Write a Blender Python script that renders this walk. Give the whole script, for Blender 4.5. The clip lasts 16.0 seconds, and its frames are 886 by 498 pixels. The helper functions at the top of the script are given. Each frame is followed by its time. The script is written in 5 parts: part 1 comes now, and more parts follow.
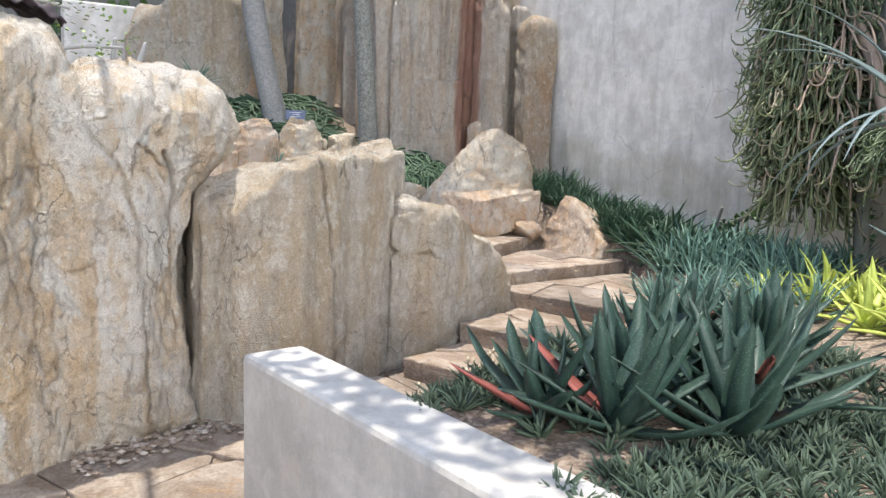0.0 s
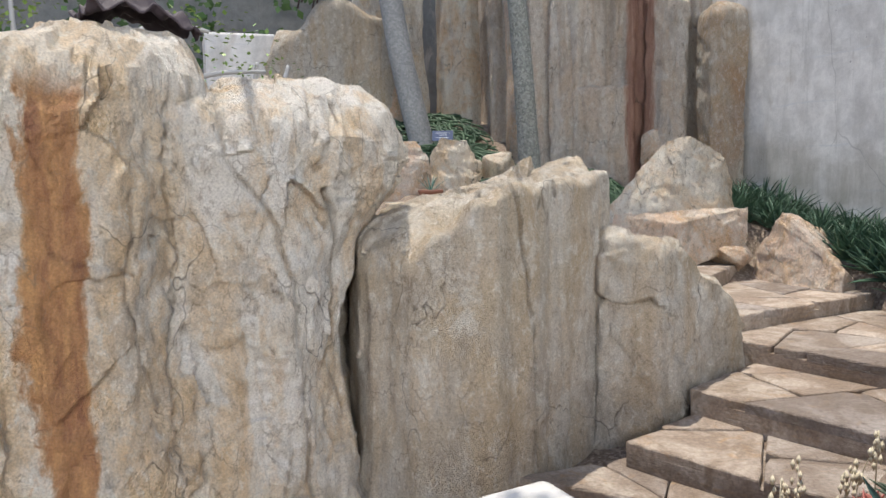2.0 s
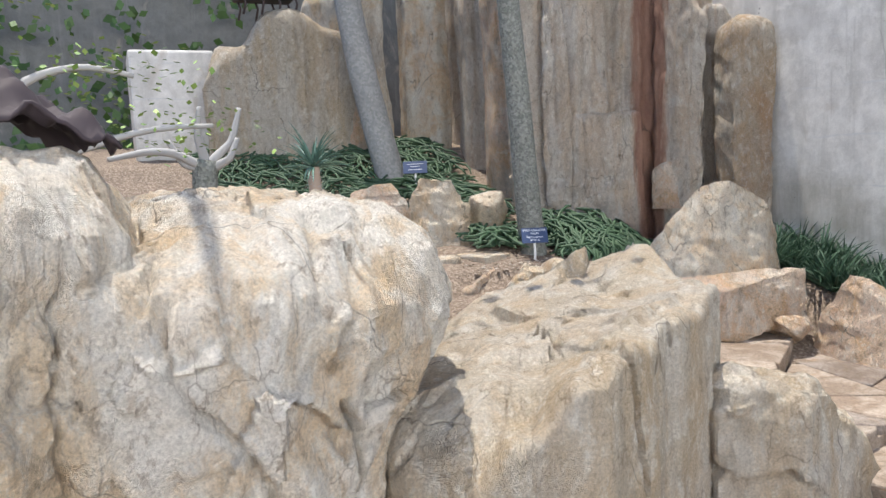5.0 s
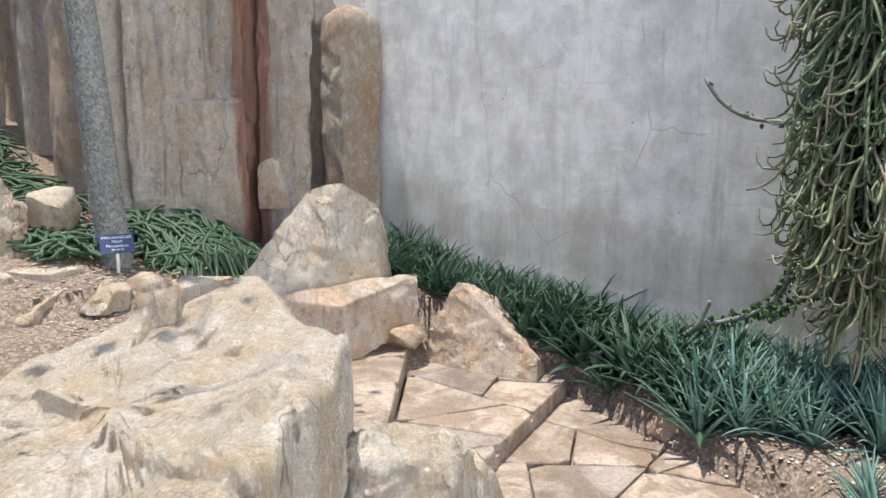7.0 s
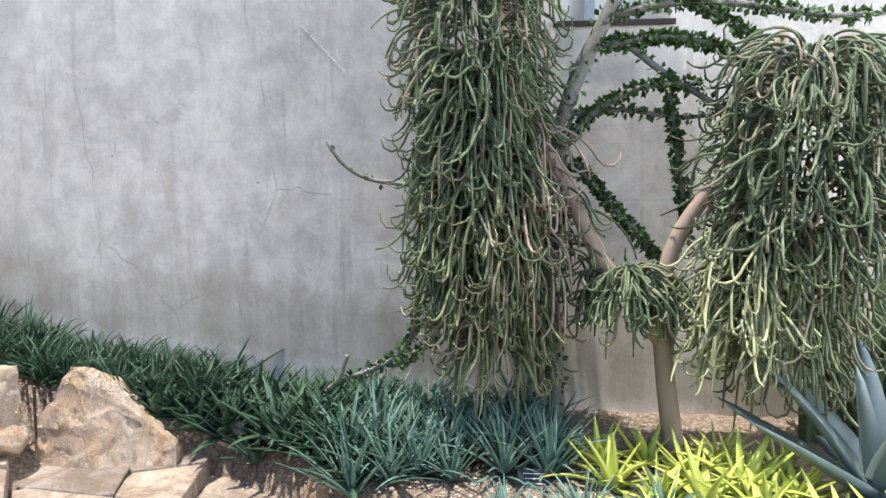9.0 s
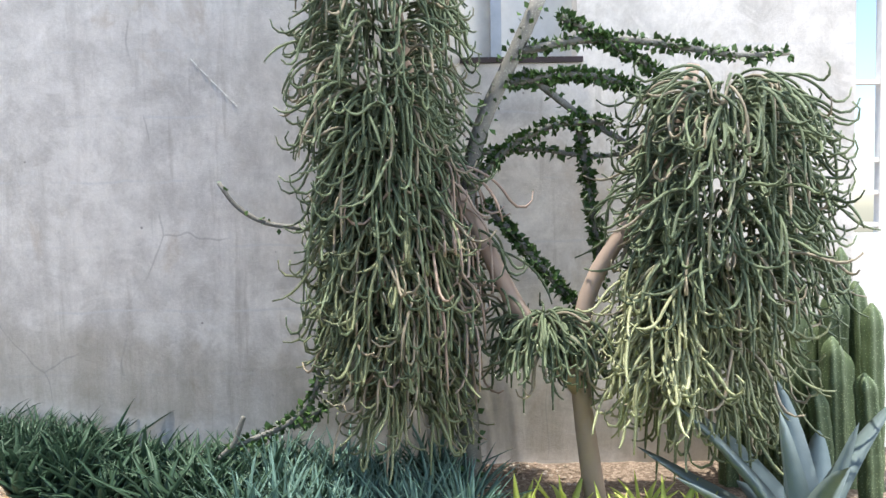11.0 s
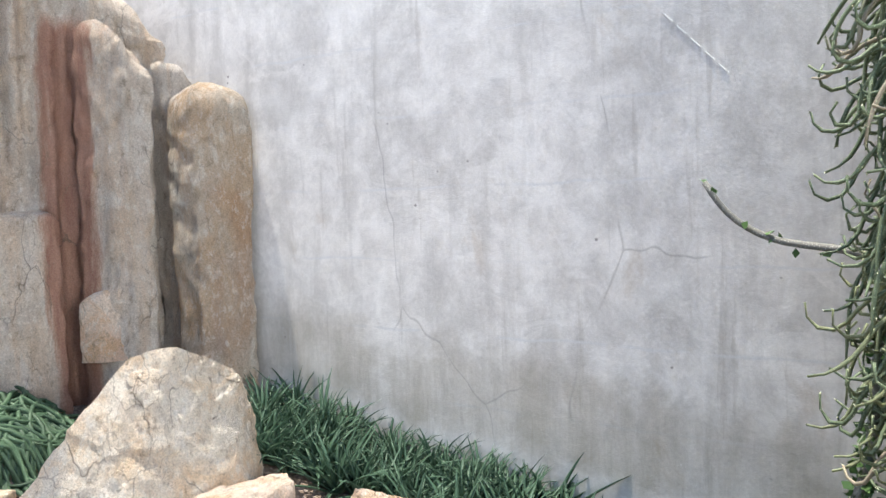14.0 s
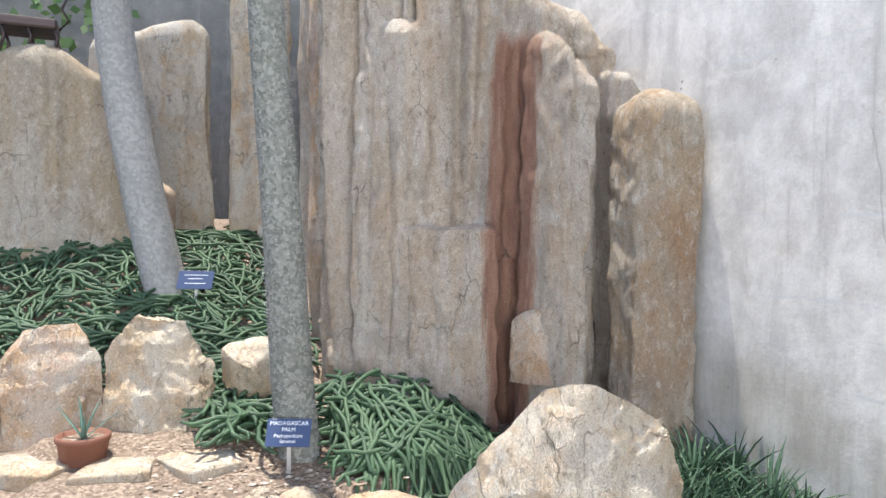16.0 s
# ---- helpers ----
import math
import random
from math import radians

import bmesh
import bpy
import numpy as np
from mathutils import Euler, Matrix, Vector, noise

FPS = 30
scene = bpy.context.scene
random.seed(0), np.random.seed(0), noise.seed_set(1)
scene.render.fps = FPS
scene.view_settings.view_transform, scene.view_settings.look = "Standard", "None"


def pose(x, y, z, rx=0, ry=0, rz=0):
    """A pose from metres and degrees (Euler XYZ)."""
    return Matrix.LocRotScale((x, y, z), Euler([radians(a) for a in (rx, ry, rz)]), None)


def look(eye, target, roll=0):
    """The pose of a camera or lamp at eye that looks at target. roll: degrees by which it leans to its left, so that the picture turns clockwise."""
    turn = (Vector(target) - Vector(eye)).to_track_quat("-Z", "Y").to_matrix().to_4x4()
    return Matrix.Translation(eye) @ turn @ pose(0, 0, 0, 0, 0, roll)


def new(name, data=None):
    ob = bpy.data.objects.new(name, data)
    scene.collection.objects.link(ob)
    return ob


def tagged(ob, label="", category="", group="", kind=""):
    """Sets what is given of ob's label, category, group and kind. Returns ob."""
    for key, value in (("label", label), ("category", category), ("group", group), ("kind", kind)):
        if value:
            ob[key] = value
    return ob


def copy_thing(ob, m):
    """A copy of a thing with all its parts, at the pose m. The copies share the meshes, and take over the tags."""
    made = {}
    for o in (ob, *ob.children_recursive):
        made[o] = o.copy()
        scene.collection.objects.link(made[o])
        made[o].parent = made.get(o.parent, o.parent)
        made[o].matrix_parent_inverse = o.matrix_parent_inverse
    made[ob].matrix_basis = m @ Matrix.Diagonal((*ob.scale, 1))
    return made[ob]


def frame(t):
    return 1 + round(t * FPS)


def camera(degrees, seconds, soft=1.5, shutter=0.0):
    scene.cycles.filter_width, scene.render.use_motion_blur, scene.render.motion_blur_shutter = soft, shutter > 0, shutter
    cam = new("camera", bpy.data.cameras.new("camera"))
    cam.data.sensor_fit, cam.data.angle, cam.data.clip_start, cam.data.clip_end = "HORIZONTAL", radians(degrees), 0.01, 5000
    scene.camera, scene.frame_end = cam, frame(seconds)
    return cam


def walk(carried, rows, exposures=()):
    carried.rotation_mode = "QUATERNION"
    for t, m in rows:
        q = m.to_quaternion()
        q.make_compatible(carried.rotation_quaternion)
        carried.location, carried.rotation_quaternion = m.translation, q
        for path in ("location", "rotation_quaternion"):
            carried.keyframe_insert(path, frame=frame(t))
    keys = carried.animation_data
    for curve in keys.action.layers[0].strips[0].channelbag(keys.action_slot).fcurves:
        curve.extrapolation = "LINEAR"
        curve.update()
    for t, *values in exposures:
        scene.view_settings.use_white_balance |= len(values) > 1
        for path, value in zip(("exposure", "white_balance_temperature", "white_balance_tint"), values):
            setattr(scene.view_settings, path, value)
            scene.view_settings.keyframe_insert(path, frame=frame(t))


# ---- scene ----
cam = camera(61.8, 16.0)
# seconds, place of the eye, heading (to the left of +y), pitch (up), roll
ROWS = [
    (0, 0.000, 0.000, 1.450, -28.87, -7.26, 1.87),
    (0.5, -0.029, 0.133, 1.446, -26.91, -7.31, 0.96),
    (1, -0.010, 0.374, 1.445, -23.42, -7.12, 0.10),
    (1.5, 0.045, 0.721, 1.456, -20.50, -6.50, -0.75),
    (2, 0.061, 1.005, 1.481, -18.92, -6.03, -1.25),
    (2.5, 0.012, 1.385, 1.592, -18.00, -5.65, -1.75),
    (3, -0.008, 1.583, 1.689, -17.15, -5.68, -1.93),
    (3.2, 0.009, 1.627, 1.705, -16.37, -6.03, -1.85),
    (5.3, 0.183, 2.282, 1.942, -27.46, -7.16, -2.90),
    (5.5, 0.238, 2.317, 1.939, -30.97, -7.52, -2.67),
    (6, 0.410, 2.521, 1.929, -39.25, -8.43, -1.55),
    (6.5, 0.515, 2.645, 2.019, -46.43, -8.65, -0.46),
    (7, 0.538, 2.764, 2.018, -53.78, -8.87, 0.15),
    (7.5, 0.582, 2.928, 2.039, -61.66, -8.62, 0.29),
    (8, 0.588, 2.977, 2.052, -70.04, -7.57, 0.22),
    (8.5, 0.586, 2.945, 2.078, -77.63, -6.35, 0.07),
    (9, 0.576, 2.917, 2.112, -83.45, -5.49, -0.17),
    (9.5, 0.562, 2.898, 2.097, -87.59, -4.54, -0.51),
    (9.7, 0.562, 2.893, 2.101, -88.96, -4.43, -0.66),
    (11.8, 1.099, 3.017, 2.147, -90.17, -2.14, -0.95),
    (12, 1.164, 3.082, 2.133, -89.23, -1.94, -0.83),
    (12.5, 1.425, 3.220, 2.246, -84.09, -3.12, -1.36),
    (13, 1.544, 3.361, 2.283, -78.07, -3.07, -1.35),
    (13.5, 1.645, 3.441, 2.281, -69.05, -3.92, -1.72),
    (14, 1.855, 3.472, 2.300, -58.96, -4.15, -1.70),
    (14.5, 1.970, 3.537, 2.309, -49.91, -4.04, -1.24),
    (15, 2.034, 3.610, 2.247, -41.42, -3.28, -0.50),
    (15.5, 2.164, 3.738, 2.243, -32.79, -2.51, 0.10),
    (16, 2.244, 3.828, 2.281, -25.16, -1.94, 0.66),
]


def carried(x, y, z, yaw, pitch, roll):
    return pose(x, y, z, 0, 0, yaw) @ pose(0, 0, 0, 90 + pitch, 0, 0) @ pose(0, 0, 0, 0, 0, roll)


EXPOSURES = [(0.0, 0.8), (1.5, 0.95), (2.0, 0.5), (2.5, 0.72), (3.0, 0.8), (5.5, 0.62), (7.0, 0.82), (9.0, 1.02), (9.5, 1.0), (12.0, 1.08), (13.0, 1.15), (14.0, 1.25), (15.0, 1.2), (15.5, 0.88), (16.0, 1.22)]
walk(cam, [(t, carried(*row)) for t, *row in ROWS], EXPOSURES)
# ---- light ----
SUN_FROM = Vector((-0.06, 0.17, 0.98)).normalized()
world = bpy.data.worlds.new("sky")
scene.world = world
world.use_nodes = True
sky = world.node_tree.nodes.new("ShaderNodeTexSky")
sky.sky_type, sky.sun_disc = "NISHITA", False
sky.sun_elevation = math.asin(SUN_FROM.z)
sky.sun_rotation = math.atan2(SUN_FROM.x, SUN_FROM.y)
background = world.node_tree.nodes["Background"]
background.inputs["Strength"].default_value = 0.15
world.node_tree.links.new(sky.outputs["Color"], background.inputs["Color"])
sun = new("sun", bpy.data.lights.new("sun", "SUN"))
sun.data.energy, sun.data.angle, sun.data.color = 3.8, radians(0.6), (1.0, 0.93, 0.82)
sun.matrix_world = look(SUN_FROM * 30, (0, 0, 0))
# unseen fill lamp behind the walker, added to brighten the south faces
glow = new("south_fill_light", bpy.data.lights.new("south_fill_light", "AREA"))
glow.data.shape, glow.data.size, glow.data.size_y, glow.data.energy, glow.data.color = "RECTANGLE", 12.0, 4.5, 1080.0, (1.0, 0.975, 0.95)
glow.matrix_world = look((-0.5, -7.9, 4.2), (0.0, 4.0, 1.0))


# ---- materials ----
def material(name, roughness=0.8, metal=0.0):
    m = bpy.data.materials.new(name)
    m.use_nodes = True
    b = m.node_tree.nodes["Principled BSDF"]
    b.inputs["Roughness"].default_value, b.inputs["Metallic"].default_value = roughness, metal
    return m, m.node_tree, b


def node(tree, kind, **inputs):
    n = tree.nodes.new("ShaderNode" + kind)
    for k, v in inputs.items():
        n.inputs[k.replace("_", " ")].default_value = v
    return n


def coords(tree, scale=(1, 1, 1), offset=(0, 0, 0), world_space=True):
    """World or object coordinates, stretched."""
    if world_space:
        source = tree.nodes.new("ShaderNodeNewGeometry").outputs["Position"]
    else:
        source = tree.nodes.new("ShaderNodeTexCoord").outputs["Object"]
    m = tree.nodes.new("ShaderNodeMapping")
    m.inputs["Scale"].default_value, m.inputs["Location"].default_value = scale, offset
    tree.links.new(source, m.inputs["Vector"])
    return m.outputs["Vector"]


def fbm(tree, vector, scale, detail=6, rough=0.6, warp=0.0):
    n = node(tree, "TexNoise", Scale=scale, Detail=detail, Roughness=rough, Distortion=warp)
    tree.links.new(vector, n.inputs["Vector"])
    return n.outputs["Fac"]


def vivid(tree, value, low=0.34, high=0.66):
    """Noise stretched to the whole range from 0 to 1."""
    m = node(tree, "MapRange", From_Min=low, From_Max=high)
    tree.links.new(value, m.inputs["Value"])
    return m.outputs["Result"]


def ramp(tree, value, *stops):
    r = tree.nodes.new("ShaderNodeValToRGB")
    while len(r.color_ramp.elements) < len(stops):
        r.color_ramp.elements.new(0.5)
    for e, (at, colour) in zip(r.color_ramp.elements, stops):
        e.position, e.color = at, (*colour, 1) if len(colour) == 3 else colour
    tree.links.new(value, r.inputs["Fac"])
    return r.outputs["Color"]


def grey(v):
    return (v, v, v)


def mixed(tree, a, b, factor, blend="MIX"):
    m = tree.nodes.new("ShaderNodeMix")
    m.data_type, m.blend_type = "RGBA", blend
    for socket, v in ((m.inputs["Factor"], factor), (m.inputs["A"], a), (m.inputs["B"], b)):
        if isinstance(v, (int, float)):
            socket.default_value = v
        elif isinstance(v, tuple):
            socket.default_value = (*v, 1)
        else:
            tree.links.new(v, socket)
    return m.outputs["Result"]


def calc(tree, how, a, b=0.0, clamp=False):
    m = tree.nodes.new("ShaderNodeMath")
    m.operation, m.use_clamp = how, clamp
    for socket, v in zip(m.inputs, (a, b)):
        if isinstance(v, (int, float)):
            socket.default_value = v
        else:
            tree.links.new(v, socket)
    return m.outputs[0]


def relief(tree, shader, height, strength=0.4, distance=0.01, under=None):
    b = node(tree, "Bump", Strength=strength, Distance=distance)
    tree.links.new(height, b.inputs["Height"])
    if under:
        tree.links.new(under, b.inputs["Normal"])
    tree.links.new(b.outputs["Normal"], shader.inputs["Normal"])
    return b.outputs["Normal"]


def cracks(tree, vector, scale, width, warp=0.25):
    """1 in a thin network of lines, 0 elsewhere."""
    n = node(tree, "TexNoise", Scale=scale * 0.9, Detail=4.0, Roughness=0.6)
    tree.links.new(vector, n.inputs["Vector"])
    shift = tree.nodes.new("ShaderNodeVectorMath")
    shift.operation = "MULTIPLY_ADD"
    tree.links.new(n.outputs["Color"], shift.inputs[0])
    shift.inputs[1].default_value = (warp / scale * 3,) * 3
    tree.links.new(vector, shift.inputs[2])
    v = node(tree, "TexVoronoi", Scale=scale)
    v.feature = "DISTANCE_TO_EDGE"
    tree.links.new(shift.outputs[0], v.inputs["Vector"])
    return ramp(tree, v.outputs["Distance"], (0.0, grey(1)), (width, grey(0)))


def rock_material(name, pale, tan, ochre, rust=0.0, band=None, streaks=1.0, seed=0.0, tall_by=0.35):
    """Weathered sandstone. band: a rust-red vein, measured along a level direction."""
    m, tree, b = material(name, 0.88)
    here = coords(tree, offset=(seed, seed * 0.7, 0))
    tall = coords(tree, (1, 1, tall_by), (seed, 2 + seed, 0))
    big = fbm(tree, here, 1.7, 8, 0.62, 0.8)
    mid = fbm(tree, tall, 4.2, 9, 0.66, 0.7)
    fine = fbm(tree, here, 120, 6, 0.75)
    colour = mixed(tree, pale, tan, ramp(tree, big, (0.44, grey(0)), (0.56, grey(1))))
    colour = mixed(tree, colour, ochre, ramp(tree, mid, (0.46, grey(0)), (0.55, grey(0.6 * streaks)), (0.66, grey(0.95 * streaks))))
    spots = fbm(tree, coords(tree, (1, 1, 0.6), (3 + seed, 7, 1)), 3.4, 8, 0.66, 0.6)
    colour = mixed(tree, colour, (0.50, 0.44, 0.37), ramp(tree, spots, (0.54, grey(0)), (0.62, grey(0.5)), (0.74, grey(0.8))))
    white = fbm(tree, coords(tree, (1, 1, 0.7), (6 + seed, 2, 5)), 5.0, 9, 0.7, 0.5)
    colour = mixed(tree, colour, (0.86, 0.82, 0.75), ramp(tree, white, (0.56, grey(0)), (0.64, grey(0.6))))
    if rust:
        red = fbm(tree, coords(tree, (1, 1, 0.35), (9 + seed, 1, 4)), 2.6, 7, 0.6, 0.8)
        colour = mixed(tree, colour, (0.42, 0.19, 0.09), ramp(tree, red, (0.6, grey(0)), (0.68, grey(rust))))
    grain = fbm(tree, coords(tree, (1, 1, 0.6), (seed, 1, 8)), 26, 10, 0.76, 0.3)
    # flecks follow the bump height: fine relief shading put into the colour
    colour = mixed(tree, colour, (0.85, 0.81, 0.74), ramp(tree, grain, (0.54, grey(0)), (0.6, grey(0.55))))
    colour = mixed(tree, colour, (0.34, 0.255, 0.175), ramp(tree, grain, (0.38, grey(0.55)), (0.45, grey(0))))
    if band:
        ax, ay, low, high, ztop, dull, bright = band
        parts = tree.nodes.new("ShaderNodeSeparateXYZ")
        tree.links.new(tree.nodes.new("ShaderNodeNewGeometry").outputs["Position"], parts.inputs[0])
        along = calc(tree, "ADD", calc(tree, "MULTIPLY", parts.outputs["X"], ax), calc(tree, "MULTIPLY", parts.outputs["Y"], ay))
        wave = calc(tree, "MULTIPLY", calc(tree, "SUBTRACT", fbm(tree, tall, 3.2, 9, 0.68), 0.5), 0.42)
        off = calc(tree, "ABSOLUTE", calc(tree, "SUBTRACT", calc(tree, "ADD", along, wave), (low + high) / 2))
        far = calc(tree, "DIVIDE", off, (high - low) / 2)
        below = ramp(tree, calc(tree, "SUBTRACT", calc(tree, "ADD", ztop, wave), parts.outputs["Z"]), (0.0, grey(0)), (0.09, grey(1)))
        run = vivid(tree, fbm(tree, coords(tree, (1, 1, 0.12), (seed, 0, 3)), 19, 8, 0.7))
        vein = mixed(tree, dull, bright, run)
        halo = mixed(tree, (0.0, 0.0, 0.0), ramp(tree, far, (0.8, grey(0.7)), (1.5, grey(0))), below)
        colour = mixed(tree, colour, ochre, halo)
        mask = ramp(tree, far, (0.7, grey(0.95)), (1.05, grey(0)))
        colour = mixed(tree, colour, vein, mixed(tree, (0.0, 0.0, 0.0), mask, below))
    colour = mixed(tree, colour, mixed(tree, (0.55, 0.53, 0.5), (1.28, 1.28, 1.28), vivid(tree, fine, 0.3, 0.7)), 0.8, "MULTIPLY")
    small = cracks(tree, coords(tree, (1, 1, 0.6), (seed, 9, 5)), 7.0, 0.02, 0.35)
    few = ramp(tree, fbm(tree, coords(tree, offset=(seed, 5, 9)), 3.1, 4), (0.5, grey(0)), (0.6, grey(0.6)))
    colour = mixed(tree, colour, (0.24, 0.175, 0.12), mixed(tree, (0.0, 0.0, 0.0), small, few))
    net = cracks(tree, coords(tree, (1, 1, 0.55), (seed, 4, 2)), 2.1, 0.006, 0.3)
    patch = ramp(tree, fbm(tree, here, 2.2, 3), (0.46, grey(0)), (0.58, grey(0.9)))
    net = mixed(tree, (0.0, 0.0, 0.0), net, patch)
    colour = mixed(tree, colour, (0.13, 0.10, 0.075), calc(tree, "MULTIPLY", net, 0.85))
    tree.links.new(colour, b.inputs["Base Color"])
    chips = node(tree, "TexVoronoi", Scale=15.0)
    tree.links.new(coords(tree, (1, 1, 0.6), (seed, 3, 1)), chips.inputs["Vector"])
    height = mixed(tree, mixed(tree, vivid(tree, grain, 0.25, 0.75), chips.outputs["Distance"], 0.25), vivid(tree, mid), 0.2)
    height = mixed(tree, height, (0.0, 0.0, 0.0), net)
    rough_face = relief(tree, b, height, 1.0, 0.06)
    relief(tree, b, vivid(tree, fine, 0.3, 0.7), 0.8, 0.009, rough_face)
    return m


PALE, TAN, OCHRE = (0.80, 0.75, 0.67), (0.75, 0.65, 0.52), (0.70, 0.50, 0.28)
ROCK = rock_material("sandstone", PALE, TAN, OCHRE, 0.25)
ROCK_A = rock_material("sandstone_with_rust_vein", (0.88, 0.83, 0.76), (0.84, 0.75, 0.63), (0.74, 0.55, 0.34), 0.2, (1, 0, -0.43, -0.23, 1.84, (0.31, 0.125, 0.065), (0.66, 0.36, 0.15)), seed=1.3)
ROCK_B = rock_material("grey_brown_sandstone", (0.68, 0.62, 0.54), (0.60, 0.52, 0.41), (0.62, 0.46, 0.28), 0.0, streaks=0.7, seed=4.1, tall_by=0.16)
ROCK_P = rock_material("cliff_sandstone", (0.74, 0.675, 0.60), (0.68, 0.59, 0.50), (0.69, 0.54, 0.40), 0.15, (0.86, -0.5, -0.11, 0.17, 3.36, (0.33, 0.155, 0.11), (0.50, 0.29, 0.21)), seed=7.7, tall_by=0.14)
ROCK_SLIM = rock_material("tan_brown_sandstone", (0.66, 0.57, 0.46), (0.62, 0.50, 0.37), (0.60, 0.42, 0.26), 0.3, seed=6.4, tall_by=0.4)
ROCK_S = rock_material("pale_limestone", (0.86, 0.79, 0.68), (0.82, 0.68, 0.52), (0.74, 0.52, 0.30), 0.2, streaks=0.8, seed=2.6, tall_by=0.8)
ROCK_PINK = rock_material("pinkish_sandstone", (0.84, 0.71, 0.59), (0.79, 0.59, 0.45), (0.74, 0.49, 0.28), 0.3, seed=5.9, tall_by=0.8)


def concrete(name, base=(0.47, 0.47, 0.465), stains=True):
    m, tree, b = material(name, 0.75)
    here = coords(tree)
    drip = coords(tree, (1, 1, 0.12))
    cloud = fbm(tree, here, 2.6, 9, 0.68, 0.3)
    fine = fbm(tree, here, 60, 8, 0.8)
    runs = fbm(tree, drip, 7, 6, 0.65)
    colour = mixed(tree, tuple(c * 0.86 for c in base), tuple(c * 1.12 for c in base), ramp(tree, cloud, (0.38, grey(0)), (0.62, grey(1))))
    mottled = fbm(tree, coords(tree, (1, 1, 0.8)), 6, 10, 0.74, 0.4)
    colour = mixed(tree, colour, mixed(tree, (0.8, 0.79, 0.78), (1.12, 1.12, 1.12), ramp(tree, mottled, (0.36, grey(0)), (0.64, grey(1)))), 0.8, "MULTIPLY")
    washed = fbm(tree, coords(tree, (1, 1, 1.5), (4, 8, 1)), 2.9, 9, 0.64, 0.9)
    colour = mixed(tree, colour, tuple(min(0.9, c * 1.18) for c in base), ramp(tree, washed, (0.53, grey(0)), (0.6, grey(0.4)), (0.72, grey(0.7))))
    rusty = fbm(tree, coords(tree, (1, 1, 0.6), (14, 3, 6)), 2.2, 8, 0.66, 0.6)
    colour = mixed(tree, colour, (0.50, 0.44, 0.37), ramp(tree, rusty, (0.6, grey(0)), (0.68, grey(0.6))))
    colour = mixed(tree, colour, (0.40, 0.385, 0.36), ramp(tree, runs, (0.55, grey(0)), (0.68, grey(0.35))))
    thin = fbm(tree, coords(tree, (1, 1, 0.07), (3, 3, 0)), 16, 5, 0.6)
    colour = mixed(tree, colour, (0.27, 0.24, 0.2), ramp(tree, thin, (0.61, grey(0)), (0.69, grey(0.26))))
    if stains:
        parts = tree.nodes.new("ShaderNodeSeparateXYZ")
        tree.links.new(tree.nodes.new("ShaderNodeNewGeometry").outputs["Position"], parts.inputs[0])
        # formwork joints, a hand's breadth apart in pairs
        wob = calc(tree, "MULTIPLY", calc(tree, "SUBTRACT", fbm(tree, here, 4, 4), 0.5), 0.05)
        z = calc(tree, "ADD", parts.outputs["Z"], wob)
        lift = calc(tree, "ABSOLUTE", calc(tree, "SUBTRACT", calc(tree, "FRACT", calc(tree, "DIVIDE", z, 0.36)), 0.5))
        joint = ramp(tree, lift, (0.0, grey(1)), (0.03, grey(0)))
        broken = ramp(tree, fbm(tree, coords(tree, (1, 1, 3)), 2.6, 4), (0.46, grey(0)), (0.56, grey(1)))
        colour = mixed(tree, colour, (0.58, 0.58, 0.58), calc(tree, "MULTIPLY", mixed(tree, (0.0, 0.0, 0.0), joint, broken), 0.85))
        # old soil line, sloping down along the wall
        line = calc(tree, "ADD", calc(tree, "MULTIPLY", parts.outputs["Y"], 0.13), calc(tree, "MULTIPLY", calc(tree, "SUBTRACT", fbm(tree, here, 1.9, 5, 0.7), 0.5), 0.55))
        low = calc(tree, "SUBTRACT", parts.outputs["Z"], line)
        brown = ramp(tree, low, (0.36, grey(0)), (0.5, grey(0.9)), (0.78, grey(0.75)), (0.92, grey(0)))
        blot = ramp(tree, fbm(tree, drip, 5, 5, 0.7), (0.35, grey(0.4)), (0.6, grey(1)))
        colour = mixed(tree, colour, (0.27, 0.235, 0.17), calc(tree, "MULTIPLY", calc(tree, "MULTIPLY", brown, blot), 0.72))
        pits = node(tree, "TexVoronoi", Scale=9.0)
        tree.links.new(here, pits.inputs["Vector"])
        dots = ramp(tree, pits.outputs["Distance"], (0.05, grey(1)), (0.08, grey(0)))
        some = ramp(tree, fbm(tree, here, 6, 2), (0.56, grey(0)), (0.6, grey(1)))
        colour = mixed(tree, colour, (0.2, 0.19, 0.18), calc(tree, "MULTIPLY", mixed(tree, (0.0, 0.0, 0.0), dots, some), 0.8))
        chips = ramp(tree, fbm(tree, coords(tree, offset=(5, 1, 3)), 21, 5, 0.75), (0.705, grey(0)), (0.72, grey(0.8)))
        colour = mixed(tree, colour, (0.7, 0.7, 0.7), chips)
        net = cracks(tree, coords(tree, (1, 1, 0.6), (1, 2, 5)), 0.8, 0.0028, 0.14)
        some = ramp(tree, fbm(tree, here, 0.9, 3), (0.5, grey(0)), (0.55, grey(1)))
        colour = mixed(tree, colour, (0.22, 0.21, 0.2), calc(tree, "MULTIPLY", mixed(tree, (0.0, 0.0, 0.0), net, some), 0.45))
    colour = mixed(tree, colour, mixed(tree, (0.86, 0.86, 0.86), (1.1, 1.1, 1.1), vivid(tree, fine, 0.3, 0.7)), 0.7, "MULTIPLY")
    tree.links.new(colour, b.inputs["Base Color"])
    relief(tree, b, mixed(tree, vivid(tree, fine, 0.3, 0.7), mottled, 0.6), 0.35, 0.006)
    return m


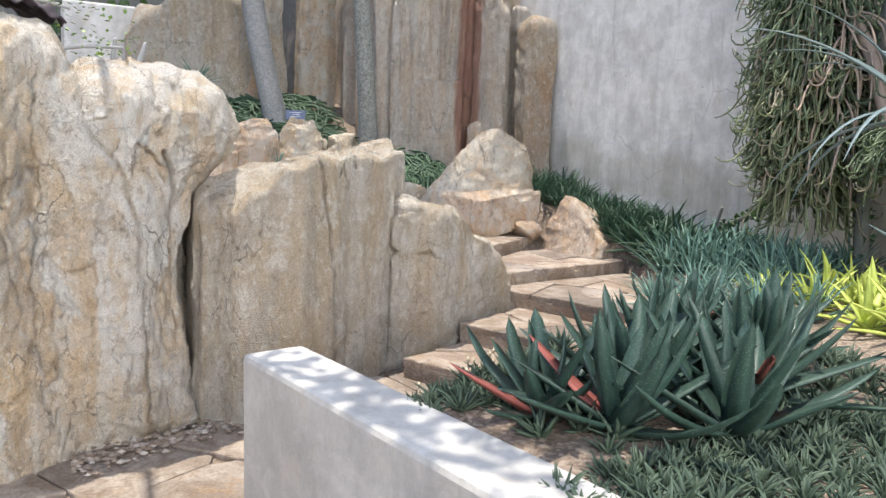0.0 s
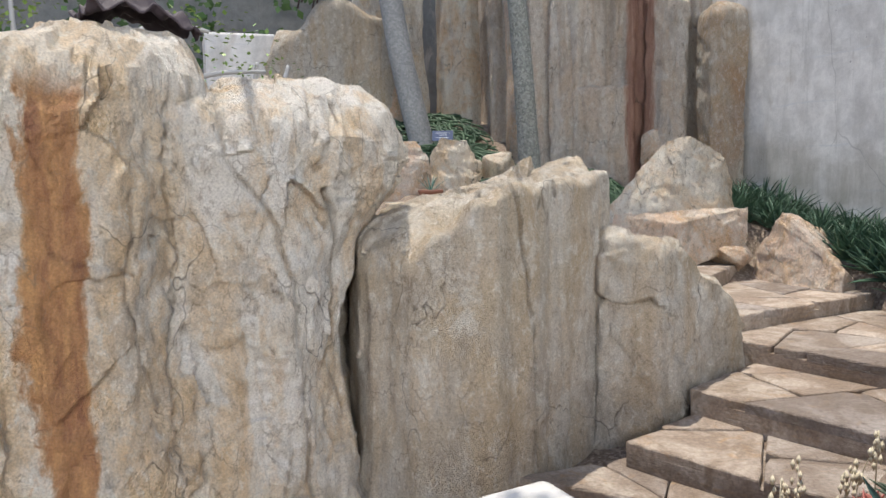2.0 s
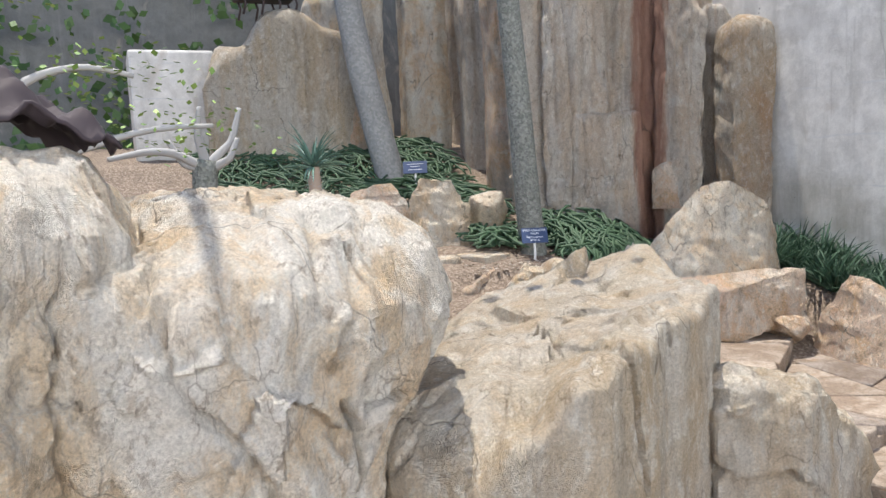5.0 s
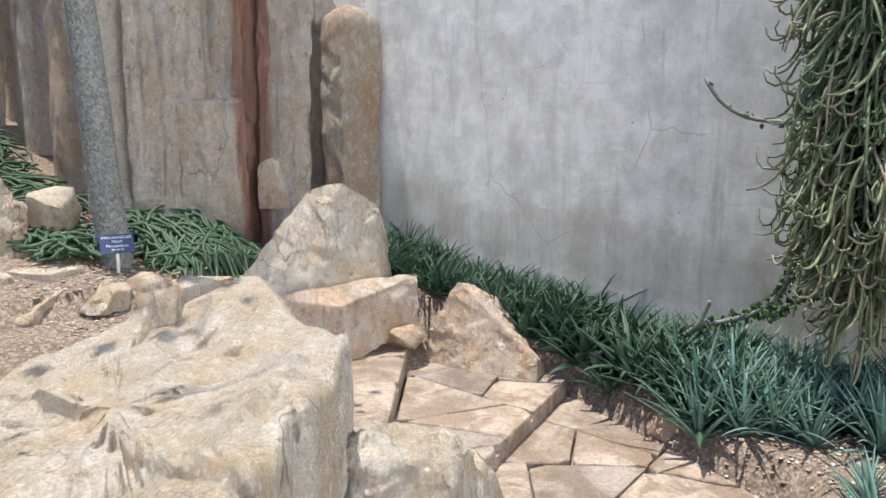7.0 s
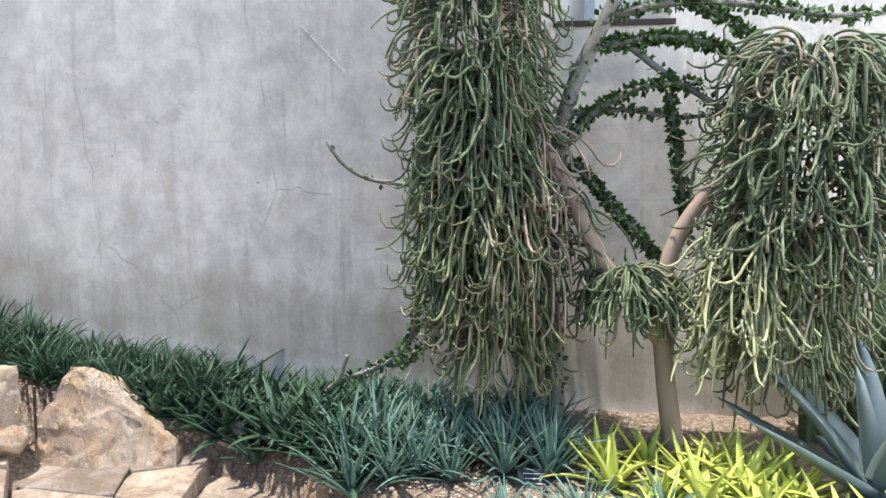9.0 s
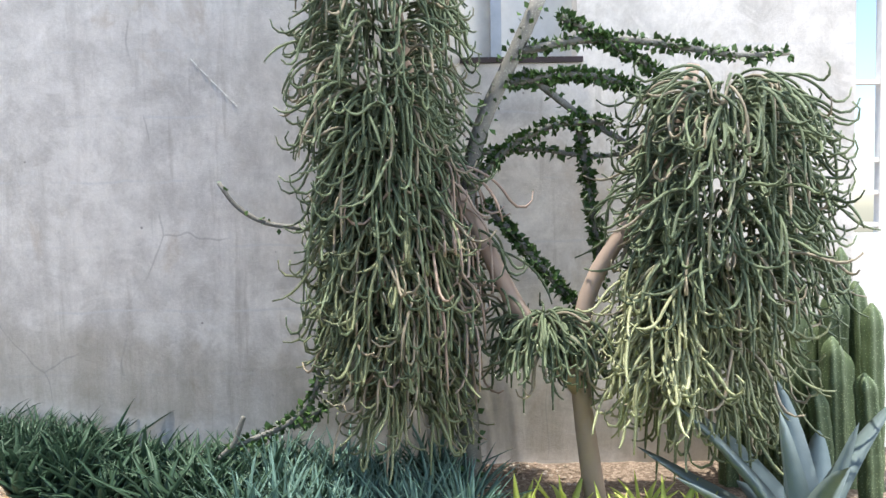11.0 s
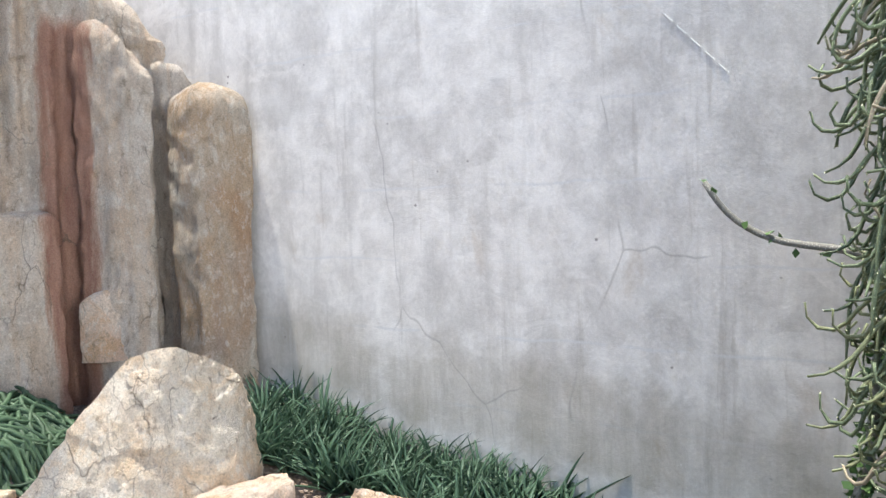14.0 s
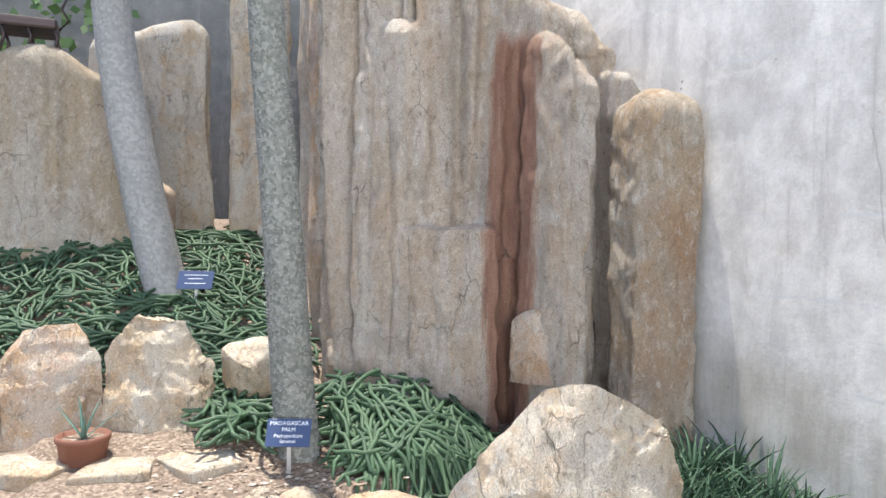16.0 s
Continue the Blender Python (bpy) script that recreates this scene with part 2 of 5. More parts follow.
CONCRETE = concrete("board_marked_concrete", (0.665, 0.645, 0.615))
CONCRETE_LIGHT = concrete("smooth_pale_concrete", (0.46, 0.45, 0.43), False)


def speckled(name, colours, scale, roughness=0.9, bump=0.6, depth=0.012, island=False):
    m, tree, b = material(name, roughness)
    here = coords(tree)
    v = node(tree, "TexVoronoi", Scale=scale)
    tree.links.new(here, v.inputs["Vector"])
    tone = tree.nodes.new("ShaderNodeSeparateColor")
    tree.links.new(v.outputs["Color"], tone.inputs[0])
    pick = tone.outputs[0]
    if island:
        pick = tree.nodes.new("ShaderNodeNewGeometry").outputs["Random Per Island"]
    n = len(colours)
    colour = ramp(tree, pick, *[((i + 0.5) / n, c) for i, c in enumerate(colours)])
    cloud = fbm(tree, here, 2.5, 5)
    colour = mixed(tree, colour, mixed(tree, (0.55, 0.55, 0.55), (1.25, 1.25, 1.25), cloud), 0.8, "MULTIPLY")
    tree.links.new(colour, b.inputs["Base Color"])
    relief(tree, b, mixed(tree, v.outputs["Distance"], fbm(tree, here, scale * 2.5, 4), 0.5), bump, depth)
    return m


SOIL = speckled("gritty_brown_soil", ((0.13, 0.095, 0.07), (0.20, 0.15, 0.115), (0.33, 0.265, 0.21), (0.16, 0.12, 0.09)), 70)
GRIT = speckled("gravel_stones", ((0.25, 0.19, 0.145), (0.34, 0.27, 0.21), (0.2, 0.14, 0.105), (0.29, 0.24, 0.19), (0.52, 0.46, 0.4)), 40, island=True)


def flag_material():
    m, tree, b = material("worn_sandstone_flags", 0.62)
    here = coords(tree)
    cloud = fbm(tree, here, 3.0, 6, 0.6, 0.8)
    layer = fbm(tree, coords(tree, (1, 1, 6), (2, 5, 0)), 6.5, 7, 0.65, 1.2)
    fine = fbm(tree, here, 60, 5, 0.7)
    own = tree.nodes.new("ShaderNodeObjectInfo").outputs["Random"]
    colour = mixed(tree, (0.40, 0.35, 0.31), (0.24, 0.19, 0.155), ramp(tree, cloud, (0.42, grey(0)), (0.58, grey(1))))
    colour = mixed(tree, colour, (0.36, 0.22, 0.10), ramp(tree, layer, (0.57, grey(0)), (0.7, grey(0.6))))
    colour = mixed(tree, colour, (0.20, 0.15, 0.11), ramp(tree, fbm(tree, here, 5, 6, 0.65, 1.0), (0.5, grey(0)), (0.6, grey(0.75))))
    colour = mixed(tree, colour, ramp(tree, own, (0.0, (0.75, 0.75, 0.78)), (0.5, (1.0, 0.97, 0.92)), (1.0, (1.18, 1.12, 1.05))), 1.0, "MULTIPLY")
    colour = mixed(tree, colour, mixed(tree, (0.55, 0.54, 0.52), (1.3, 1.3, 1.3), vivid(tree, fine, 0.3, 0.7)), 0.8, "MULTIPLY")
    tree.links.new(colour, b.inputs["Base Color"])
    relief(tree, b, mixed(tree, vivid(tree, fine, 0.3, 0.7), vivid(tree, layer), 0.6), 0.8, 0.014)
    return m


FLAG = flag_material()


def leafy(name, dark, light, roughness=0.5, tip=None, freckles=0.0, gloss=0.35):
    m, tree, b = material(name, roughness)
    here = coords(tree)
    pick = tree.nodes.new("ShaderNodeNewGeometry").outputs["Random Per Island"]
    tone = calc(tree, "ADD", calc(tree, "MULTIPLY", pick, 0.6), calc(tree, "MULTIPLY", fbm(tree, here, 9, 4), 0.5))
    colour = ramp(tree, tone, (0.15, dark), (0.9, light))
    if tip:
        colour = mixed(tree, colour, tip, ramp(tree, pick, (0.86, grey(0)), (0.9, grey(0.9))))
    if freckles:
        v = node(tree, "TexVoronoi", Scale=freckles)
        tree.links.new(here, v.inputs["Vector"])
        colour = mixed(tree, colour, tuple(min(1, c * 2.6 + 0.05) for c in light), ramp(tree, v.outputs["Distance"], (0.12, grey(0.65)), (0.3, grey(0))))
    tree.links.new(colour, b.inputs["Base Color"])
    b.inputs["Specular IOR Level"].default_value = gloss
    relief(tree, b, fbm(tree, here, 90, 3), 0.25, 0.004)
    return m


ALOE = leafy("dark_green_aloe", (0.022, 0.05, 0.032), (0.065, 0.125, 0.075))
ALOE_BLUE = leafy("blue_green_aloe", (0.06, 0.13, 0.105), (0.16, 0.27, 0.225))
LIME = leafy("lime_green_aloe", (0.30, 0.40, 0.06), (0.60, 0.65, 0.17))
RIBBED = leafy("ribbed_green_stem", (0.045, 0.075, 0.035), (0.12, 0.165, 0.085), 0.55, freckles=90)
AGAVE = leafy("blue_grey_agave", (0.10, 0.145, 0.15), (0.19, 0.25, 0.255), 0.55)
CUSHION = leafy("grey_green_cushion", (0.03, 0.055, 0.037), (0.085, 0.12, 0.08), 0.6)
GASTERIA = leafy("deep_green_leaf", (0.014, 0.034, 0.027), (0.045, 0.085, 0.065), 0.45, freckles=150, gloss=0.4)
RED_LEAF = leafy("red_leaf", (0.22, 0.05, 0.045), (0.42, 0.15, 0.12), 0.45)
TRAIL = leafy("trailing_green_stem", (0.02, 0.045, 0.026), (0.055, 0.105, 0.055), 0.6, freckles=170)
HANG = leafy("grey_green_stem", (0.05, 0.075, 0.042), (0.17, 0.215, 0.125), 0.6, tip=(0.26, 0.22, 0.165), freckles=190)
HANG_MID = leafy("olive_green_stem", (0.095, 0.115, 0.06), (0.215, 0.24, 0.13), 0.6, tip=(0.30, 0.25, 0.19), freckles=190)
TEETH = leafy("pale_teeth", (0.30, 0.33, 0.22), (0.55, 0.56, 0.42), 0.7)
# lighter copy of the stem colour: sunlight painted on one curtain's side
HANG_SUNLIT = leafy("sunlit_yellow_green_stem", (0.22, 0.25, 0.13), (0.42, 0.44, 0.26), 0.6, freckles=190)
SPINY = leafy("grey_spiny_branch", (0.10, 0.10, 0.09), (0.22, 0.22, 0.20), 0.7, freckles=120)
SMALL_LEAF = leafy("small_dark_leaf", (0.03, 0.07, 0.02), (0.09, 0.17, 0.05))
FRESH = leafy("fresh_green_leaf", (0.10, 0.2, 0.04), (0.30, 0.42, 0.12))
DRY = leafy("dry_straw", (0.34, 0.29, 0.2), (0.55, 0.49, 0.37), 0.8)
BARK = speckled("grey_scaly_trunk", ((0.15, 0.16, 0.145), (0.22, 0.23, 0.21), (0.30, 0.31, 0.285), (0.19, 0.2, 0.185)), 62, 0.8, 0.9, 0.014)
BARK_RINGED = speckled("pale_ringed_trunk", ((0.27, 0.275, 0.27), (0.31, 0.31, 0.305), (0.36, 0.355, 0.35)), 45, 0.85, 0.6, 0.012)
BARK_PALE = leafy("pale_grey_trunk", (0.30, 0.30, 0.3), (0.42, 0.41, 0.41), 0.8)
BARK_PINK = leafy("pinkish_bark", (0.30, 0.22, 0.17), (0.45, 0.36, 0.3), 0.75)


def plain(name, colour, roughness=0.5, metal=0.0, vary=0.2):
    m, tree, b = material(name, roughness, metal)
    n = fbm(tree, coords(tree), 14, 5)
    tree.links.new(mixed(tree, tuple(c * (1 - vary) for c in colour), tuple(c * (1 + vary) for c in colour), n), b.inputs["Base Color"])
    relief(tree, b, n, 0.12, 0.004)
    return m


SIGN_BLUE = plain("blue_label_plastic", (0.035, 0.055, 0.12), 0.35)
SIGN_BLACK = plain("black_label_plastic", (0.02, 0.022, 0.03), 0.4)
SIGN_WHITE = plain("white_lettering", (0.7, 0.72, 0.76), 0.6)
STEEL = plain("galvanised_steel", (0.45, 0.46, 0.48), 0.45, 0.9)
TERRACOTTA = plain("brown_terracotta", (0.17, 0.07, 0.045), 0.7)
DARK_SHEET = plain("dark_violet_sheet", (0.035, 0.025, 0.032), 0.75)
DARK_METAL = plain("dark_bronze", (0.06, 0.045, 0.045), 0.5, 0.6)
WHITE_FRAME = plain("white_painted_frame", (0.7, 0.7, 0.68), 0.5)


# ---- mesh helpers ----
def part(name, bm, mat, parent=None, label=""):
    me = bpy.data.meshes.new(name)
    bm.to_mesh(me)
    bm.free()
    me.materials.append(mat)
    ob = new(name, me)
    ob.parent = parent
    return tagged(ob, label)


def raw(name, verts, faces, mat, parent=None, label="", smooth=True):
    me = bpy.data.meshes.new(name)
    me.from_pydata(verts, [], faces)
    if smooth:
        me.polygons.foreach_set("use_smooth", [True] * len(me.polygons))
    me.materials.append(mat)
    ob = new(name, me)
    ob.parent = parent
    return tagged(ob, label)


def thing(name, place, label, category, group="", turn=0.0, kind=""):
    ob = new(name)
    ob.empty_display_size = 0.05
    ob.matrix_world = pose(*place, 0, 0, turn)
    return tagged(ob, label, category, group, kind)


def block(bm, low, high, bevel=0.0):
    """A box between two corners, with its edges rounded."""
    made = bmesh.ops.create_cube(bm, size=1.0)
    for v in made["verts"]:
        v.co = Vector((low[i] + (v.co[i] + 0.5) * (high[i] - low[i]) for i in range(3)))
    if bevel:
        edges = {e for v in made["verts"] for e in v.link_edges}
        bmesh.ops.bevel(bm, geom=list(edges), offset=bevel, segments=2, affect="EDGES", profile=0.5)
    return bm


def resample(points, count, closed=True):
    p = np.array(points, float)
    if closed:
        p = np.vstack([p, p[:1]])
    d = np.r_[0, np.cumsum(np.linalg.norm(np.diff(p, axis=0), axis=1))]
    s = np.linspace(0, d[-1], count, endpoint=not closed)
    return np.stack([np.interp(s, d, p[:, i]) for i in range(p.shape[1])], 1)


def wobble(x, y, z, scale, octaves=4):
    return noise.fractal(Vector((x * scale, y * scale, z * scale)), 0.9, 2.1, octaves)


def off_line(x, z, a, b):
    """How far a place on a face lies from a stretch of a crack."""
    ux, uz = b[0] - a[0], b[1] - a[1]
    t = max(0.0, min(1.0, ((x - a[0]) * ux + (z - a[1]) * uz) / (ux * ux + uz * uz)))
    bend = 0.006 * math.sin(z * 23) + 0.004 * math.sin(z * 71 + x * 40)
    return math.hypot(x - a[0] - t * ux + bend, z - a[1] - t * uz)


def broken_faces(x, y, z, cell):
    """Broken faces: each cell of the stone is a plane with a slope of its own."""
    w = 0.25 * noise.noise(Vector((x * cell * 0.6, y * cell * 0.6, z * cell * 0.6)))
    p = Vector((x * cell + w, y * cell - w, z * cell + w))
    far, who = noise.voronoi(p)
    q = who[0]
    slope = Vector((math.sin(q.x * 37.1 + q.z * 11.3), math.sin(q.y * 41.7 + q.x * 17.9), math.sin(q.z * 29.3 + q.y * 23.1)))
    return slope.dot(p - q) + 0.25 * math.sin(q.x * 91 + q.y * 53)


def rock(name, foot, base, top, mat, label, category="rock", group="", edge=0.12, bump=0.05, rough=0.012, batter=0.06,
         around=110, up=46, inner=14, crag=0.0, cell=2.3, splits=(), soften=3, grooves=0.0, seed=0.0, facet=0.0, hollows=(), waist=None, crown=0.0):
    """A natural rock on a plan outline. top: its height over a place. edge: how far its shoulders are rounded."""
    ring = resample(foot, around)
    for _ in range(soften):
        ring = 0.5 * ring + 0.25 * (np.roll(ring, 1, 0) + np.roll(ring, -1, 0))
    mid = ring.mean(0)
    reach = np.linalg.norm(ring - mid, axis=1).mean()
    verts = []
    rows = []
    for j in range(up + 1):
        rows.append((0.0, j / up, 0))
    for j in range(1, 7):
        a = j / 6 * math.pi / 2
        rows.append((edge * (1 - math.cos(a)), 1.0, edge * math.sin(a)))
    last = edge
    for j in range(1, inner):
        rows.append((last + (reach - last) * j / inner, 1.0, edge))
    for inset, rise, lift in rows:
        shrink = 1 - inset / reach
        for k in range(around):
            q = mid + (ring[k] - mid) * (shrink - batter * rise * 0.5)
            t = top(q[0], q[1])
            z = base + (t - edge - base) * rise + lift
            verts.append([q[0], q[1], z])
    q = mid
    verts.append([q[0], q[1], top(q[0], q[1])])
    count = len(rows)
    verts = np.array(verts)
    out = verts[:, :2] - mid
    out = out / np.maximum(np.linalg.norm(out, axis=1, keepdims=True), 1e-6)
    for i, (x, y, z) in enumerate(verts):
        row = min(i // around, count - 1)
        inset, rise, lift = rows[row]
        flat = lift / edge if edge else 0
        d = bump * wobble(x + seed, y, z * 0.6, 1.7) + rough * wobble(x, y + seed, z, 9, 5)
        if crag:
            # blocks split by narrow cracks, each set a little forward or back
            wx, wz = 0.10 * wobble(x, y + seed, z, 2.3, 3), 0.10 * wobble(y, z + seed, x, 2.3, 3)
            far, who = noise.voronoi(Vector((x * cell + wx * cell + seed, y * cell + wz * cell, z * cell * 0.8)))
            d += crag * (min((far[1] - far[0]) * 9, 1) - 1) * 0.55
            d += crag * 0.5 * math.sin(who[0][0] * 57.1 + who[0][2] * 31.7) * min((far[1] - far[0]) * 5, 1)
        if facet:
            d += facet * broken_faces(x + seed, y, z * 0.85, 4.5) + 0.3 * facet * broken_faces(x, y + seed, z * 0.8, 13)
        for hx, hz, rx, rz, depth in hollows:
            if out[i, 1] < 0.3:
                d -= depth * math.exp(-((x - hx) / rx) ** 2 - ((z - hz) / rz) ** 2)
        if grooves:
            g = abs(wobble(x * 2.6 + seed, y * 2.6, z * 0.10, 1.0, 3))
            d += grooves * (min(g * 3.2, 1.0) - 0.6) * (1 - 0.8 * flat)
        for line, depth in splits:
            if out[i, 1] < 0.2:
                near = min(off_line(x, z, a, b) for a, b in zip(line, line[1:]))
                d -= depth * 0.65 * math.exp(-(near / 0.0085) ** 2)
        w = 1 - 0.55 * flat
        verts[i, 0] += out[i, 0] * d * w
        verts[i, 1] += out[i, 1] * d * w
        if waist:
            # undercut on the side towards +x
            verts[i, 0] += max(0.0, out[i, 0]) * float(np.interp(z, *waist))
        if flat > 0.3:
            verts[i, 2] += d * 0.9 * flat
            if crown:
                verts[i, 2] += crown * flat * (broken_faces(x + seed, y, 0.0, 3.4) + 0.35 * broken_faces(x, y + seed, 0.3, 9.0))
    faces = []
    for j in range(count - 1):
        for k in range(around):
            k2 = (k + 1) % around
            faces.append((j * around + k, j * around + k2, (j + 1) * around + k2, (j + 1) * around + k))
    for k in range(around):
        faces.append(((count - 1) * around + k, (count - 1) * around + (k + 1) % around, count * around))
    ob = raw(name, verts.tolist(), faces, mat)
    ob.data.set_sharp_from_angle(angle=0.5)
    return tagged(ob, label, category, group)


def boulder(name, size, place, mat, label, turn=0.0, tilt=(0, 0), seed=0.0, facets=7, rough=0.02, group="", detail=4, category="rock"):
    """A broken, angular stone: a ball cut by random planes."""
    rng = random.Random(int(seed * 977) + 5)
    bm = bmesh.new()
    bmesh.ops.create_icosphere(bm, subdivisions=detail, radius=1.0)
    cuts = []
    for _ in range(facets):
        n = Vector((rng.gauss(0, 1), rng.gauss(0, 1), rng.gauss(0, 0.8))).normalized()
        cuts.append((n, rng.uniform(0.5, 0.82)))
    for v in bm.verts:
        c = v.co.copy()
        for n, d in cuts:
            over = c.dot(n) - d
            if over > 0:
                c -= n * over * 0.93
        c.x, c.y, c.z = c.x * size[0] / 2, c.y * size[1] / 2, c.z * size[2] / 2
        d = 0.012 * broken_faces(c.x + seed, c.y, c.z, 9.0) + rough * (wobble(c.x + seed, c.y, c.z, 4, 5) + 0.35 * wobble(c.x, c.y + seed, c.z, 17, 4))
        v.co = c + v.co.normalized() * d
    for f in bm.faces:
        f.smooth = True
    ob = part(name, bm, mat)
    ob.data.set_sharp_from_angle(angle=0.42)
    ob.matrix_world = pose(*place, tilt[0], tilt[1], turn)
    return tagged(ob, label, category, group)


def hewn(name, corners, mat, label, rough=0.014, seed=0.0, cuts=9, category="rock", group=""):
    """A broken stone: the hull of a few corners, its faces roughened and its edges worn."""
    bm = bmesh.new()
    for c in corners:
        bm.verts.new(c)
    made = bmesh.ops.convex_hull(bm, input=bm.verts)
    bmesh.ops.delete(bm, geom=[v for v in bm.verts if not v.link_faces], context="VERTS")
    bm.normal_update()
    for e in bm.edges:
        e.smooth = len(e.link_faces) == 2 and e.calc_face_angle() < 0.3
    bmesh.ops.triangulate(bm, faces=bm.faces[:])
    for _ in range(5):
        long = [e for e in bm.edges if e.calc_length() > 0.024]
        if not long:
            break
        bmesh.ops.subdivide_edges(bm, edges=long, cuts=1)
        bmesh.ops.triangulate(bm, faces=bm.faces[:])
    bm.normal_update()
    for v in bm.verts:
        x, y, z = v.co
        n = wobble(x + seed, y, z, 3.2, 3)
        d = 0.012 * n + rough * 0.7 * wobble(x, y + seed, z, 9, 5) + 0.010 * broken_faces(x + seed, y, z, 5.0) + 0.006 * broken_faces(x, y + seed, z, 14.0)
        v.co += v.normal * d
    for f in bm.faces:
        f.smooth = True
    ob = part(name, bm, mat)
    ob.data.set_sharp_from_angle(angle=0.42)
    return tagged(ob, label, category, group)


def tube(verts, faces, path, radii, sides=5, cap=True):
    """Adds a tube along a path to lists of vertices and faces."""
    path = [Vector(p) for p in path]
    start = len(verts)
    n = len(path)
    for i, p in enumerate(path):
        d = (path[min(i + 1, n - 1)] - path[max(i - 1, 0)])
        d = d.normalized() if d.length > 1e-9 else Vector((0, 0, 1))
        side = d.cross(Vector((0.31, 0.17, 0.93)))
        side = side.normalized() if side.length > 1e-4 else Vector((1, 0, 0))
        other = d.cross(side)
        for k in range(sides):
            a = 2 * math.pi * k / sides
            verts.append(tuple(p + (side * math.cos(a) + other * math.sin(a)) * radii[i]))
    for i in range(n - 1):
        for k in range(sides):
            k2 = (k + 1) % sides
            faces.append((start + i * sides + k, start + i * sides + k2, start + (i + 1) * sides + k2, start + (i + 1) * sides + k))
    if cap:
        faces.append(tuple(start + k for k in range(sides))[::-1])
        faces.append(tuple(start + (n - 1) * sides + k for k in range(sides)))


def blade(verts, faces, length, width, rise, droop, thick, turn, steps=7, base=(0, 0, 0), curl=0.0, channel=0.35, taper=0.75):
    """Adds a pointed, channelled leaf that springs from a base at a heading (radians). rise: its first slope in radians."""
    start = len(verts)
    ca, sa = math.cos(turn), math.sin(turn)
    r, z, slope = 0.0, 0.0, rise
    for i in range(steps + 1):
        t = i / steps
        w = width * (0.75 + 0.5 * t if t < 0.3 else 0.9) * (1 - t) ** taper * 0.5 + 0.0006
        h = thick * (1 - t) ** 0.6
        c = curl * t * t
        nx, nz = -math.sin(slope), math.cos(slope)
        for u, v in ((-1, channel), (0, -1.0), (1, channel), (0, 0.15)):
            px, pz, py = r + nx * v * h, z + nz * v * h, u * w + c
            verts.append((base[0] + px * ca - py * sa, base[1] + px * sa + py * ca, base[2] + pz))
        step = length / steps
        r += math.cos(slope) * step
        z += math.sin(slope) * step
        slope -= droop / steps * (0.5 + t)
    for i in range(steps):
        for k in range(4):
            k2 = (k + 1) % 4
            faces.append((start + i * 4 + k, start + i * 4 + k2, start + (i + 1) * 4 + k2, start + (i + 1) * 4 + k))
    faces.append(tuple(start + k for k in range(4))[::-1])


# ---- levels of the ground ----
def bed_edge(x):
    return float(np.interp(x, (0.8, 1.1, 2.6, 3.6, 4.2), (2.45, 2.55, 2.9, 3.3, 4.35)))


def stair_level(x):
    return float(np.interp(x, (1.0, 1.6, 2.0, 2.5, 3.1, 3.9, 4.4), (0.02, 0.13, 0.25, 0.37, 0.48, 0.55, 0.62)))


def ground_level(x, y):
    north = float(np.interp(y, (3.4, 4.6, 5.2, 5.8, 6.6, 7.5, 8.5, 9.3, 10, 12), (0.5, 0.55, 0.66, 0.88, 1.08, 1.2, 1.42, 1.7, 2.05, 2.3)))
    bank = float(np.interp(y, (1.0, 2.5, 3.6, 4.6, 5.4, 6.2, 7.0), (0.72, 0.72, 0.68, 0.75, 0.9, 1.08, 1.15)))
    if x > 4.0:
        north = max(north, bank * min(1.0, 0.6 + (x - 4.0)))
    d = bed_edge(x) - y
    if x > 0.72 + 0.167 * (2.5 - y) and d > 0:
        z = min(bank, stair_level(x) + 0.04 + 1.1 * d)
    elif x > 4.25 and y < 6.5:
        z = min(bank, 0.62 + 1.2 * (x - 4.25) + max(0.0, y - 4.6) * 0.3)
    elif y < 4.6:
        z = stair_level(x) - (0.1 * min(1.0, max(0.0, -d - 0.02) / 0.12) if x > 0.8 else 0.1) + 0.02 if x > 1.1 else -0.02
    else:
        z = north - 0.12 * (y < 6.9)
        if x < 2.0:
            z = z * min(1.0, max(0.0, (y - 4.4) / 1.6)) - 0.05
    return z + 0.018 * wobble(x, y, 0, 3.0, 4)


def ground_sheet():
    xs = np.concatenate([np.linspace(-40, -4, 10), np.linspace(-3.6, 5.2, 120), np.linspace(6, 40, 10)])
    ys = np.concatenate([np.linspace(-40, -3, 10), np.linspace(-2.6, 12.4, 190), np.linspace(14, 60, 12)])
    verts, faces = [], []
    for y in ys:
        for x in xs:
            inside = -4 < x < 5.3 and -3 < y < 13
            verts.append((x, y, ground_level(x, y) if inside else (2.3 if y > 12 else -0.05)))
    w = len(xs)
    for j in range(len(ys) - 1):
        for i in range(w - 1):
            a = j * w + i
            faces.append((a, a + 1, a + w + 1, a + w))
    return tagged(raw("ground", verts, faces, SOIL), "gritty brown soil of the planting beds", "ground", kind="structure")


ground_sheet()

# ---- concrete wall behind the bed ----
WALL = 4.97
bm = bmesh.new()
block(bm, (WALL, 0.58, -0.3), (WALL + 0.3, 2.13, 6.0))
block(bm, (WALL, 2.75, -0.3), (WALL + 0.3, 13.0, 6.0))
block(bm, (WALL, 2.13, -0.3), (WALL + 0.3, 2.75, 3.0))
tagged(part("wall_east", bm, CONCRETE), "tall grey board-marked concrete wall with stains and cracks", "wall", kind="structure")


